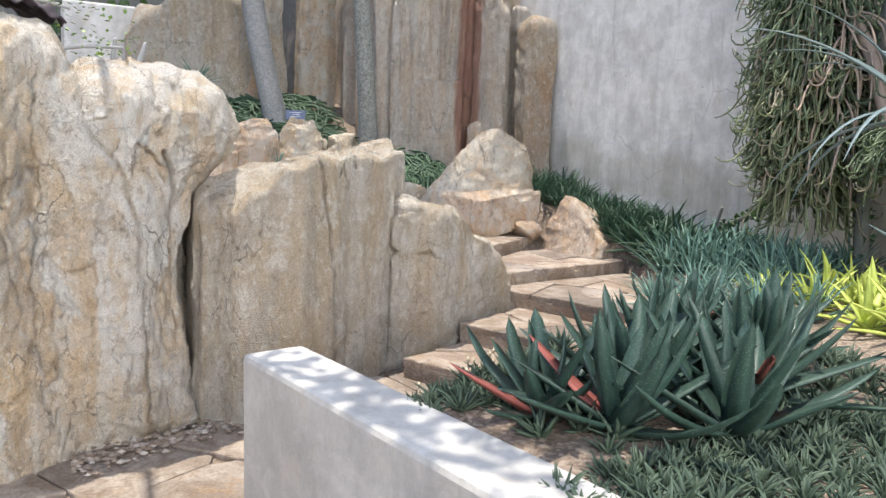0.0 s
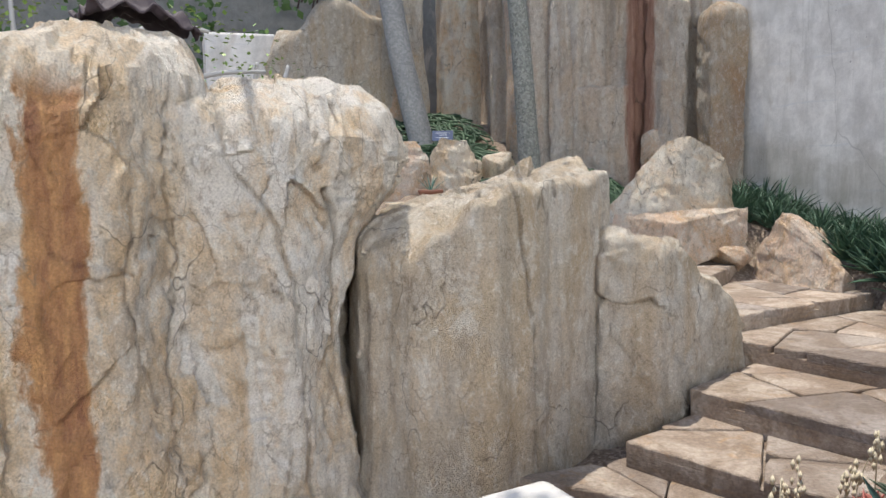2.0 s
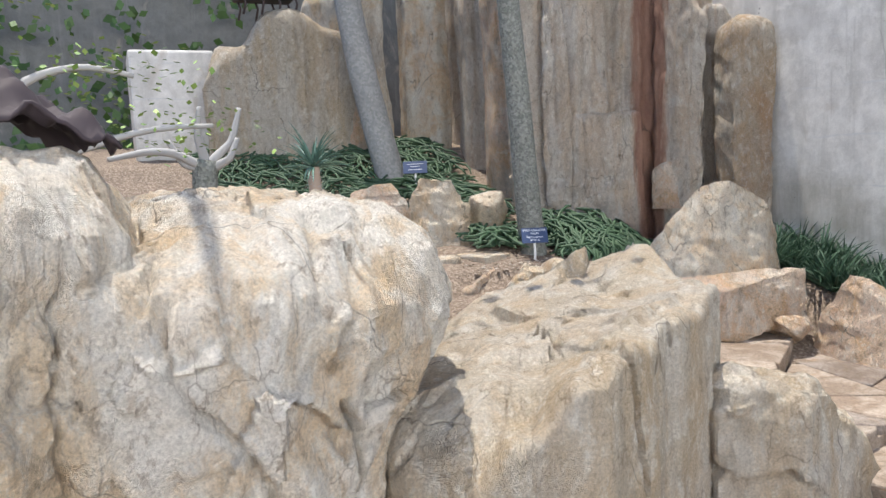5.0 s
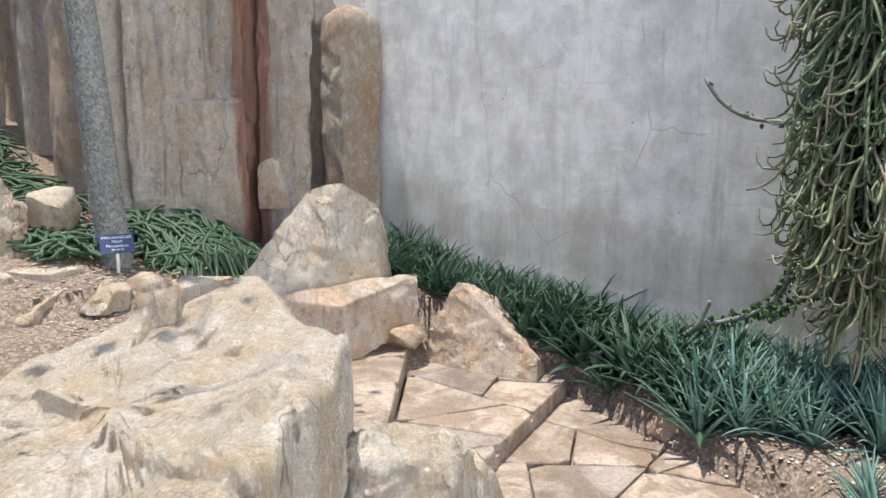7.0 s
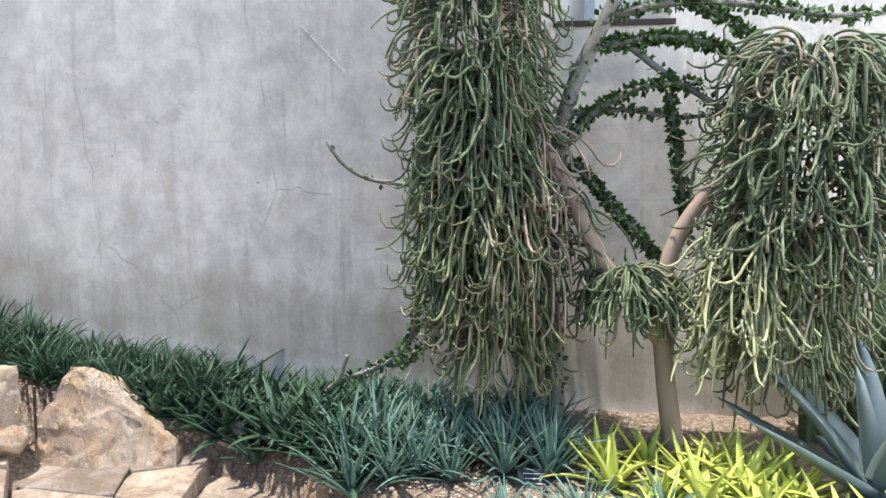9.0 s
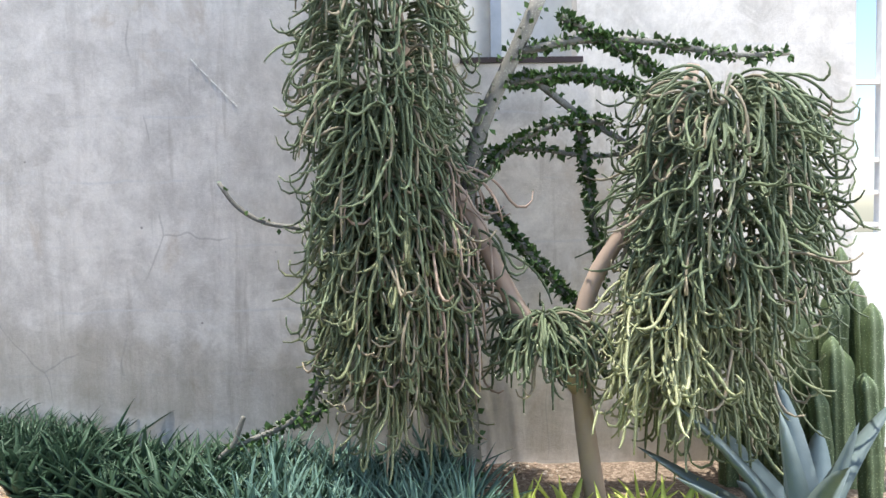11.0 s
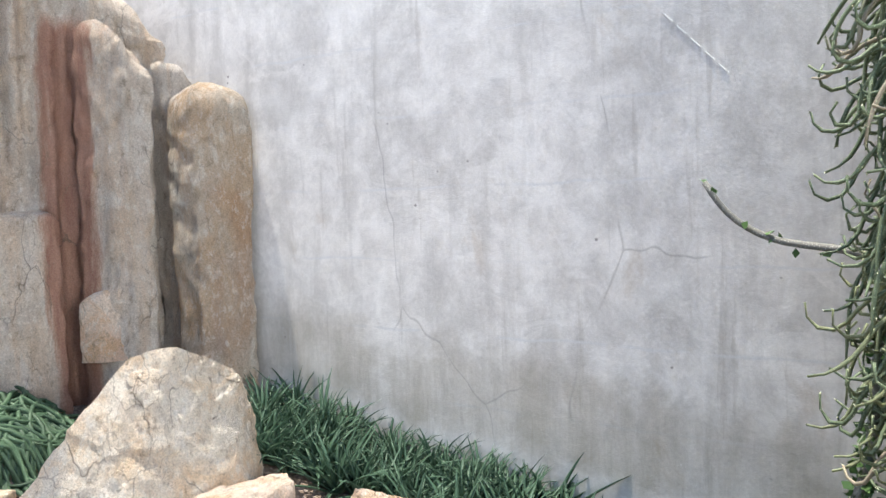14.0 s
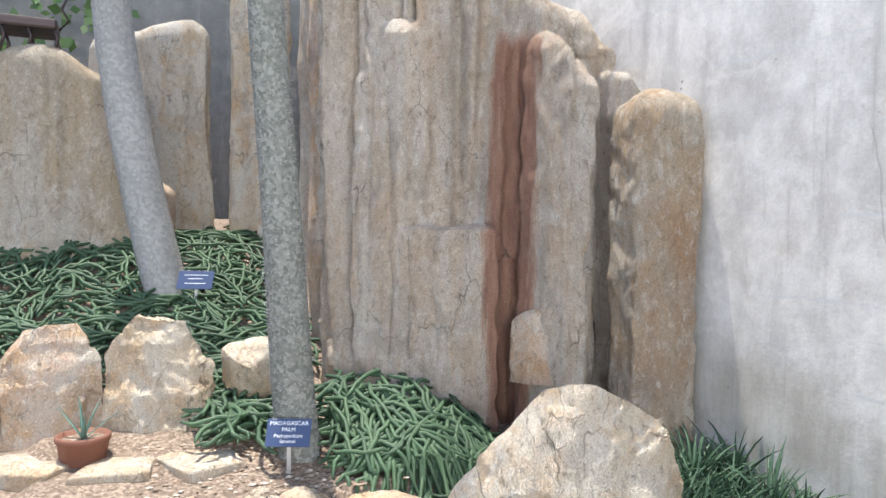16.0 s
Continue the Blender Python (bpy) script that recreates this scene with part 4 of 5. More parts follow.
rng = random.Random(7)
dark = [rosette(18, 0.27, 0.04, ALOE, droop=0.7, seed=i, thick=0.008) for i in range(4)]
fine = [rosette(24, 0.30, 0.024, ALOE, droop=1.0, seed=20 + i, thick=0.006, spread=(0.6, 1.45)) for i in range(3)]


def bed_front(y):
    return float(np.interp(y, (2.8, 3.6, 4.2, 4.7, 5.4, 6.3), (3.95, 3.95, 4.22, 4.42, 4.42, 4.25)))


strew("aloe", fine, scatter(rng, 80, lambda x, y: x > bed_front(y), (4.2, 4.8), (4.92, 6.4), 0.075), "dark green narrow-leaved aloe in the bed by the wall", "aloes along the wall", rng, (0.75, 1.4))
strew("aloe", dark, scatter(rng, 84, lambda x, y: x > bed_front(y), (3.95, 3.5), (4.92, 5.1), 0.095), "dark green aloe rosette in the bed by the wall", "aloes along the wall", rng, (0.75, 1.6))
strew("aloe", dark, scatter(rng, 10, lambda x, y: True, (4.5, 2.8), (4.9, 3.6), 0.15), "dark aloe beside the concrete wall", "aloes along the wall", rng)
strew("aloe", [rosette(60, 0.12, 0.012, ALOE, seed=80, thick=0.005, spread=(0.2, 1.5))], [(3.95, 3.55), (4.05, 3.42), (4.0, 3.68)], "low dark wiry cushion plant by the landing", "wiry cushions", rng, (0.9, 1.2))
strew("aloe", dark, [(3.98, 5.78)], "small dark aloe tuft against the pale boulder", "", rng, (0.5, 0.55))


def agave(place, leaves, length, width, mat, label, turn=0, red=(), name="agave", droop=0.35, rise=(0.25, 1.3), thick=0.03, taper=0.75, seed=3):
    """A large rosette whose leaves are parts of their own."""
    ob = thing(name, place, label, "succulent", turn=turn)
    rng = random.Random(seed)
    for i in range(leaves):
        t = i / leaves
        verts, faces = [], []
        blade(verts, faces, length * rng.uniform(0.8, 1.1) * (1.05 - 0.2 * t), width * rng.uniform(0.85, 1.15), rise[0] + (rise[1] - rise[0]) * t + rng.uniform(-0.1, 0.1),
              droop * rng.uniform(-0.2, 1.4), thick, i * 2.399 + rng.uniform(-0.2, 0.2), 9, (0, 0, 0), rng.uniform(-0.05, 0.05), 0.5, taper)
        leaf = raw("leaf", verts, faces, RED_LEAF if i in red else mat, ob, "red withering leaf" if i in red else "")
    return ob


agave((3.72, 1.46, 0.78), 15, 0.78, 0.205, AGAVE, "large blue-grey agave with thick pointed leaves", seed=3, rise=(0.15, 1.35), thick=0.04, taper=0.62)
broad = [agave((0, 0, 0), 13, 0.27, 0.085, ALOE, "aloe", name="broad_aloe", droop=0.5, rise=(0.25, 1.25), thick=0.014, seed=140 + i) for i in range(3)]
strew_parts("broad_aloe", broad, scatter(rng, 26, lambda x, y: 0 < x - bed_front(y) + 0.1 < 0.3, (3.9, 3.7), (4.8, 5.0), 0.12), "broad-leaved dark aloe at the edge of the bed", "broad aloes at the bed's edge", rng, (0.75, 1.1))
blue = [agave((0, 0, 0), 26, 0.38, 0.034, ALOE_BLUE, "aloe", name="blue_aloe", droop=0.6, rise=(0.45, 1.45), thick=0.007, seed=160 + i) for i in range(3)]
strew_parts("blue_aloe", blue, scatter(rng, 30, lambda x, y: x > 3.8 + 0.15 * (3.9 - y), (3.8, 2.8), (4.7, 3.8), 0.12), "blue-green narrow-leaved aloe under the hanging cactus", "blue-green aloes", rng, (0.85, 1.2))
strew_parts("blue_aloe", [agave((0, 0, 0), 24, 0.3, 0.03, ALOE_BLUE, "aloe", name="blue_aloe", droop=0.6, rise=(0.45, 1.45), thick=0.007, seed=170)],
            scatter(rng, 14, lambda x, y: y < bed_edge(x) - 0.15, (2.7, 2.2), (3.6, 3.1), 0.2), "blue-green narrow-leaved aloe beside the landing", "blue-green aloes", rng, (0.7, 1.0))
lime = [agave((0, 0, 0), 14, 0.34, 0.068, LIME, "aloe", name="lime_aloe", droop=0.75, rise=(0.2, 1.3), thick=0.014, seed=180 + i) for i in range(4)]
strew_parts("lime_aloe", lime, scatter(rng, 17, lambda x, y: y > 1.75 or x < 3.45, (3.3, 1.2), (4.2, 2.6), 0.2), "bright lime-green aloe rosette with pointed leaves", "lime-green aloes", rng, (0.7, 1.15))
for i, (x, y, s) in enumerate(((1.36, 1.46, 1.0), (1.64, 1.3, 1.05), (1.58, 1.66, 1.0), (1.9, 1.48, 1.05), (1.85, 1.8, 0.95), (2.16, 1.64, 1.0), (2.12, 1.98, 0.9), (2.42, 1.82, 1.0), (2.4, 2.2, 0.9), (1.26, 1.66, 0.85))):
    agave((x, y, ground_level(x, y) - 0.0), 17, 0.42 * s, 0.088, GASTERIA, "dark green rosette with a few red withered leaves", turn=i * 47,
          red=(6,) if i % 3 == 0 else (), name="gasteria", droop=-0.55, rise=(0.12, 1.25), thick=0.02, taper=0.42, seed=50 + i)
tiny = [rosette(22, 0.085, 0.022, m, seed=110 + i, thick=0.008, spread=(0.3, 1.4), droop=0.2, steps=4) for i, m in enumerate((CUSHION, CUSHION, CUSHION))]
strew("stonecrop", tiny, scatter(rng, 130, lambda x, y: True, (0.98, 0.7), (2.2, 1.25), 0.06), "small grey-green succulent cushion beside the low wall", "grey-green cushions", rng, (0.7, 1.2))
strew("stonecrop", tiny, scatter(rng, 60, lambda x, y: y < bed_edge(x) - 0.02, (0.9, 1.75), (1.3, 2.5), 0.06), "small grey-green succulent cushion beside the low wall", "grey-green cushions", rng, (0.7, 1.2))
strew("stonecrop", tiny, scatter(rng, 130, lambda x, y: y < bed_edge(x) - 0.05, (1.15, 1.1), (2.7, 2.3), 0.075), "small grey-green succulent cushion between the rosettes", "grey-green cushions", rng, (0.9, 1.4))
tinyred = [rosette(20, 0.05, 0.02, RED_LEAF, seed=120, thick=0.008, spread=(0.3, 1.4), droop=0.2, steps=4)]
strew("stonecrop", tinyred, scatter(rng, 22, lambda x, y: y < bed_edge(x), (1.49, 2.41), (1.81, 2.73), 0.045), "small red succulent cushion near the steps", "red cushions", rng, (1.1, 1.7), -0.03)

# long arching leaves of a rosette on a stem, close to the low wall
spider = thing("dracaena", (2.28, 1.22, 0.65), "pale long-leaved rosette plant on a thin stem", "plant")
verts, faces = [], []
tube(verts, faces, [(0, 0, 0), (0.01, 0.01, 0.4), (0.0, 0.02, 0.95)], [0.03, 0.026, 0.024], 8)
raw("stem", verts, faces, BARK_PINK, spider)
rng = random.Random(17)
for i in range(24):
    verts, faces = [], []
    blade(verts, faces, rng.uniform(0.45, 0.7), 0.034, rng.uniform(-0.2, 1.1), rng.uniform(0.5, 1.5), 0.006, i * 2.399, 10, (0, 0.02, 0.95))
    raw("leaf", verts, faces, AGAVE, spider)


# ---- trailing stems over the terrace ----
def trailing(name, spots, label, rng, count, length, mound, mat):
    verts, faces = [], []
    for _ in range(count):
        x, y = spots(rng)
        heading = rng.uniform(0, 2 * math.pi)
        long = length * rng.uniform(0.6, 1.4)
        path, radii = [], []
        h = rng.uniform(0, 1)
        for i in range(8):
            t = i / 7
            px, py = x + math.cos(heading) * long * (t - 0.4), y + math.sin(heading) * long * (t - 0.4)
            heading += rng.uniform(-0.35, 0.35)
            z = max(ground_level(px, py), 0) + 0.012 + mound(px, py) * (0.25 + 0.75 * h) + 0.03 * math.sin(t * math.pi) * h
            path.append((px, py, z))
            radii.append(0.0115 * (1 if 0 < i < 7 else 0.55))
        tube(verts, faces, path, radii, 6)
    ob = raw(name, verts, faces, mat)
    return tagged(ob, label, "trailing succulent", kind="stuff")


def clump(x, y, r):
    return lambda rng: (x + rng.gauss(0, r[0]), y + rng.gauss(0, r[1]))


rng = random.Random(5)
trailing("trailing_stems", lambda r: (lambda u, v: (3.3 + 0.75 * u, 7.6 - 0.5 * u - 0.6 * v * (1 - 0.3 * u)))(r.random(), r.random()),
         "dark green trailing cylindrical stems heaped below the cliff", rng, 460, 0.34, lambda x, y: 0.28 * max(0.0, 1 - ((x - 3.62) ** 2 + (y - 7.5) ** 2) / 0.42), TRAIL)
trailing("trailing_stems", lambda r: (r.uniform(1.0, 3.5), r.uniform(8.1, 10.4)), "dark green trailing cylindrical stems covering the terrace", rng, 1300, 0.34, lambda x, y: 0.10, TRAIL)
trailing("trailing_stems", lambda r: (r.uniform(2.75, 3.15), r.uniform(7.35, 8.1)), "dark green trailing stems round the palm", rng, 170, 0.3, lambda x, y: 0.12, TRAIL)


# ---- hanging cactus ----
def hanging(parent, name, centre, spread, top, bottom, count, mat, rng, length, radius=0.0068, flare=0.5, label=""):
    """A curtain of limp stems round a stem: each starts on the mass, arches out and hangs."""
    verts, faces = [], []
    teeth, tips = [], []
    for _ in range(count):
        a = rng.uniform(0, 2 * math.pi)
        u = rng.random()
        z0 = bottom + (top - bottom) * u
        bulge = math.sin(min(1.0, (1 - u) * 1.15 + 0.12) * math.pi * 0.62) if u > 0.08 else 0.4
        rad = rng.uniform(0.45, 1.0) * (0.55 + 0.45 * bulge)
        x, y = centre[0] + math.cos(a) * spread[0] * rad, centre[1] + math.sin(a) * spread[1] * rad
        long = length * rng.uniform(0.6, 1.3)
        ox, oy = math.cos(a), math.sin(a)
        slope = rng.uniform(-0.1, 0.8) * flare
        bend, wander = rng.uniform(1.6, 4.5), rng.uniform(-1.9, 1.9)
        hook = rng.uniform(0.6, 3.0) if rng.random() < 0.8 else 0.0
        p = Vector((x, y, z0))
        path, radii = [], []
        for i in range(13):
            t = i / 12
            path.append(tuple(p))
            for _ in range(2):
                d = Vector((rng.gauss(0, 1), rng.gauss(0, 1), rng.gauss(0, 0.5))).normalized()
                q = p - parent.location
                e = d.cross(Vector((0.3, 0.2, 0.9))).normalized() * 0.003
                n = len(teeth)
                teeth += [tuple(q + e), tuple(q - e), tuple(q + d * radius * 2.1)]
                tips.append((n, n + 1, n + 2))
            radii.append(radius * (1.0 if t < 0.85 else 0.6))
            pitch = slope - bend * t * 0.9
            pitch = max(pitch, -1.5)
            if t > 0.62:
                pitch += hook * (t - 0.62) * 4.5
            side = wander * t
            c, s = math.cos(a + side), math.sin(a + side)
            step = long / 12
            p = p + Vector((c * math.cos(pitch), s * math.cos(pitch), math.sin(pitch))) * step
            if p.x > WALL - 0.02:
                p.x = WALL - 0.02
        tube(verts, faces, [Vector(q) - parent.location for q in path], radii, 5)
    ob = raw(name, verts, faces, mat, parent, label)
    ob["kind"] = "stuff"
    raw("tooth_cover", teeth, tips, TEETH, ob, "short pale teeth along the stems")["kind"] = "stuff"
    return ob


rng = random.Random(12)
tree = thing("hanging_cactus", (4.3, 2.2, 0.7), "tall cactus tree with heavy curtains of hanging stems", "cactus")


def limb(name, points, r0, r1, mat, parent, label="", sides=8, origin=(4.3, 2.2, 0.7), steps=18):
    p = np.array(points, float)
    d = np.r_[0, np.cumsum(np.linalg.norm(np.diff(p, axis=0), axis=1))]
    s = np.linspace(0, d[-1], steps)
    path = np.stack([np.interp(s, d, p[:, i]) for i in range(3)], 1)
    for _ in range(3):
        path[1:-1] = 0.5 * path[1:-1] + 0.25 * (path[:-2] + path[2:])
    verts, faces = [], []
    tube(verts, faces, path - np.array(origin), np.linspace(r0, r1, steps), sides)
    return raw(name, verts, faces, mat, parent, label), path


limb("trunk", [(4.3, 2.17, 0.7), (4.3, 2.25, 1.25), (4.3, 2.27, 1.6), (4.32, 2.2, 1.85), (4.25, 1.85, 2.3), (4.2, 1.75, 2.8)], 0.055, 0.03, BARK_PINK, tree, "pinkish-brown trunk")
limb("limb", [(4.3, 2.25, 1.3), (4.3, 2.37, 1.45), (4.28, 2.49, 1.59), (4.33, 2.63, 1.82), (4.38, 2.72, 2.1), (4.42, 3.0, 2.5), (4.42, 3.15, 3.4)], 0.045, 0.03, BARK_PINK, tree)
CURTAINS = (((4.42, 3.18), (0.21, 0.24), 3.8, 2.45, 900, HANG, 0.36, 0.9), ((4.42, 3.15), (0.17, 0.17), 2.75, 1.6, 800, HANG, 0.46, 0.14),
            ((4.40, 3.13), (0.17, 0.16), 2.3, 1.5, 480, HANG_MID, 0.44, 0.14), ((4.40, 2.93), (0.08, 0.07), 2.4, 1.55, 110, BARK_PINK, 0.5, 0.05),
            ((4.40, 3.08), (0.15, 0.14), 1.75, 1.2, 300, HANG_MID, 0.36, 0.1), ((4.40, 2.76), (0.06, 0.07), 2.1, 1.7, 40, HANG, 0.45, 0.1),
            ((4.2, 1.62), (0.26, 0.27), 2.74, 1.75, 1000, HANG, 0.42, 0.9), ((4.14, 1.88), (0.13, 0.11), 1.95, 1.35, 300, HANG_SUNLIT, 0.38, 0.1),
            ((4.2, 1.66), (0.18, 0.16), 1.9, 1.25, 300, HANG_MID, 0.42, 0.15), ((4.28, 2.42), (0.1, 0.12), 1.68, 1.5, 240, HANG, 0.32, 0.7))
for centre, spread, top, bottom, count, mat, long, flare in CURTAINS:
    hanging(tree, "curtain", centre, spread, top, bottom, count, mat, rng, long, flare=flare)


# ---- spiny branches with small leaves ----
def leafy_branch(points, r0, r1, leaves, parent, rng, origin, mat=SPINY, leaf=SMALL_LEAF, size=0.032):
    ob, path = limb("branch", points, r0, r1, mat, parent, "", 7, origin, 22)
    verts, faces = [], []
    n = len(path) - 1
    for _ in range(leaves):
        t = rng.random() * n
        i = min(int(t), n - 1)
        q = path[i] + (path[i + 1] - path[i]) * (t - i)
        d = Vector((rng.gauss(0, 1), rng.gauss(0, 1), rng.gauss(0, 1))).normalized()
        e = d.cross(Vector((rng.gauss(0, 1), rng.gauss(0, 1), rng.gauss(0, 1)))).normalized()
        f = d.cross(e) * 0.2
        b = Vector(q) - Vector(origin) + d * (r0 + r1) * 0.5
        s = size * rng.uniform(0.6, 1.3)
        k = len(verts)
        verts += [tuple(b), tuple(b + d * s * 0.55 + e * s * 0.42 + f * s), tuple(b + d * s * 1.15), tuple(b + d * s * 0.55 - e * s * 0.42 + f * s)]
        faces.append((k, k + 1, k + 2, k + 3))
    if leaves:
        lv = raw("leaves", verts, faces, leaf, ob)
        lv["kind"] = "stuff"
    return ob


rng = random.Random(31)
ocot = thing("spiny_shrub", (4.5, 2.75, 0.75), "tall spiny shrub with grey arching branches and small leaves", "shrub")
O = (4.5, 2.75, 0.75)
for pts, r0, r1, leaves, leaf in (
        ([(4.5, 2.75, 0.75), (4.5, 2.8, 1.6), (4.5, 2.76, 2.4), (4.5, 2.65, 2.7), (4.5, 2.52, 2.92), (4.5, 2.4, 3.2)], 0.04, 0.028, 160, SMALL_LEAF),
        ([(4.5, 2.55, 2.78), (4.48, 2.23, 2.82), (4.46, 2.01, 2.77), (4.45, 1.81, 2.66)], 0.018, 0.012, 420, SMALL_LEAF),
        ([(4.5, 2.73, 2.29), (4.48, 2.56, 2.47), (4.46, 2.36, 2.57), (4.45, 2.06, 2.58)], 0.017, 0.01, 260, SMALL_LEAF),
        ([(4.5, 2.49, 2.84), (4.48, 2.25, 2.64), (4.46, 2.05, 2.51), (4.45, 1.91, 2.42)], 0.017, 0.011, 60, SMALL_LEAF),
        ([(4.48, 2.22, 2.60), (4.5, 2.18, 2.35), (4.5, 2.14, 2.09), (4.5, 2.1, 1.8)], 0.016, 0.011, 320, SMALL_LEAF),
        ([(4.5, 2.67, 2.18), (4.5, 2.52, 2.01), (4.5, 2.37, 1.83), (4.5, 2.2, 1.65)], 0.017, 0.012, 360, SMALL_LEAF),
        ([(4.5, 2.5, 2.93), (4.48, 2.18, 2.99), (4.46, 1.85, 2.96), (4.45, 1.44, 2.88), (4.45, 1.2, 2.9)], 0.018, 0.01, 260, SMALL_LEAF),
        ([(4.5, 2.7, 2.44), (4.5, 2.42, 2.46), (4.5, 2.16, 2.41), (4.5, 1.95, 2.43)], 0.012, 0.008, 90, SMALL_LEAF),
        ([(4.5, 2.3, 3.1), (4.46, 2.0, 2.92), (4.45, 1.82, 2.8)], 0.014, 0.012, 300, SMALL_LEAF),
        ([(4.6, 3.2, 1.95), (4.7, 3.55, 2.07), (4.74, 3.83, 2.1), (4.74, 3.98, 2.19), (4.74, 4.06, 2.32)], 0.013, 0.009, 14, SMALL_LEAF),
        ([(4.55, 3.4, 2.0), (4.6, 3.49, 1.8), (4.6, 3.5, 1.49), (4.6, 3.54, 1.24), (4.6, 3.66, 1.08), (4.6, 3.98, 0.96)], 0.018, 0.011, 260, SMALL_LEAF),
        ([(4.5, 3.1, 1.4), (4.55, 3.41, 1.23), (4.6, 3.66, 1.06)], 0.014, 0.01, 140, SMALL_LEAF),
        ([(4.6, 4.05, 0.9), (4.58, 3.97, 0.98), (4.58, 3.92, 1.12)], 0.014, 0.01, 0, SMALL_LEAF)):
    leafy_branch(pts, r0 * 1.25, r1 * 1.3, int(leaves * 1.6), ocot, rng, O, leaf=leaf)


# ---- columnar cacti beyond the agave ----
def column(place, height, radius, ribs, label, lean=(0, 0)):
    verts, faces = [], []
    sides, rows = ribs * 4, 24
    for j in range(rows + 1):
        t = j / rows
        cap = math.sqrt(max(0.02, 1 - max(0, (t - 0.88) / 0.12) ** 2))
        for k in range(sides):
            a = 2 * math.pi * k / sides
            r = radius * cap * (1 + 0.22 * math.cos(a * ribs)) * (1 + 0.04 * math.sin(t * 37))
            verts.append((math.cos(a) * r + lean[0] * t * t, math.sin(a) * r + lean[1] * t * t, t * height))
    for j in range(rows):
        for k in range(sides):
            k2 = (k + 1) % sides
            faces.append((j * sides + k, j * sides + k2, (j + 1) * sides + k2, (j + 1) * sides + k))
    faces.append(tuple(rows * sides + k for k in range(sides)))
    ob = raw("column_cactus", verts, faces, RIBBED)
    ob.location = place
    return tagged(ob, label, "cactus", "columnar cacti")


rng = random.Random(3)
for x, y, h in ((4.72, 0.8, 1.28), (4.68, 0.86, 1.05), (4.7, 1.05, 0.98), (4.62, 0.98, 0.7), (4.66, 1.16, 0.62), (4.55, 0.84, 0.75), (4.75, 1.25, 0.5), (4.5, 1.1, 0.45), (4.58, 1.3, 0.72), (4.45, 0.95, 0.85), (4.42, 1.22, 0.55), (4.6, 1.42, 0.5), (4.78, 0.92, 0.9), (4.52, 0.72, 1.0), (4.36, 1.05, 0.6), (4.68, 0.68, 1.1), (4.8, 1.1, 0.75), (4.3, 0.86, 0.7)):
    column((x, y, 0.66), h, 0.045, 5, "green ribbed columnar cactus at the end of the wall", (rng.uniform(-0.05, 0.05), rng.uniform(-0.05, 0.05)))


# ---- Madagascar palms ----
def palm(place, points, r0, r1, label, mat, crown, spines=700, leaves=70, leaf_long=0.5):
    ob = thing("palm", place, label, "palm tree")
    trunk, path = limb("trunk", points, r0, r1, mat, ob, "", 20, place, 60)
    rng = random.Random(int(place[1] * 10))
    verts, faces = [], []
    n = len(path) - 1
    for _ in range(spines):
        t = rng.random() * n
        i = min(int(t), n - 1)
        q = Vector(path[i] + (path[i + 1] - path[i]) * (t - i)) - Vector(place)
        r = r0 + (r1 - r0) * t / n
        a = rng.uniform(0, 2 * math.pi)
        d = Vector((math.cos(a), math.sin(a), rng.uniform(-0.3, 0.4))).normalized()
        side = d.cross(Vector((0, 0, 1))).normalized() * 0.0036
        b = q + d * r * 0.96
        k = len(verts)
        verts += [tuple(b + side), tuple(b - side), tuple(b + Vector((0, 0, 0.003))), tuple(b + d * rng.uniform(0.018, 0.032))]
        faces += [(k, k + 1, k + 3), (k + 1, k + 2, k + 3), (k + 2, k, k + 3)]
    if spines:
        sp = raw("spine_cover", verts, faces, BARK_PALE, trunk, "short pale spines")
        sp["kind"] = "stuff"
    verts, faces = [], []
    end = Vector(path[-1]) - Vector(place)
    for i in range(leaves):
        blade(verts, faces, leaf_long * rng.uniform(0.7, 1.2), leaf_long * 0.1, rng.uniform(-0.1, 1.3), rng.uniform(0.3, 1.2), 0.004, i * 2.399, 6, tuple(end))
    raw("crown", verts, faces, FRESH if crown is None else crown, ob, "tuft of narrow leaves")
    return ob


palm((3.14, 7.31, 1.05), [(3.14, 7.31, 1.05), (3.09, 7.3, 1.5), (3.03, 7.3, 2.4), (2.96, 7.3, 3.2), (2.8, 7.3, 7.5)], 0.105, 0.04,
     "tall grey palm trunk studded with spines", BARK, SMALL_LEAF, 4200, 60, 0.6)
palm((2.74, 9.35, 1.6), [(2.74, 9.35, 1.6), (2.6, 9.38, 2.2), (2.46, 9.42, 2.9), (2.36, 9.45, 3.6), (2.1, 9.5, 7.5)], 0.15, 0.09,
     "smooth pale grey palm trunk leaning on the far terrace", BARK_RINGED, SMALL_LEAF, 0, 60, 0.6)
palm((1.19, 6.5, 1.2), [(1.19, 6.5, 1.2), (1.2, 6.5, 1.6), (1.19, 6.51, 1.93)], 0.045, 0.036,
     "small spiny palm with a green tuft of leaves", BARK_PINK, ALOE_BLUE, 260, 70, 0.26)


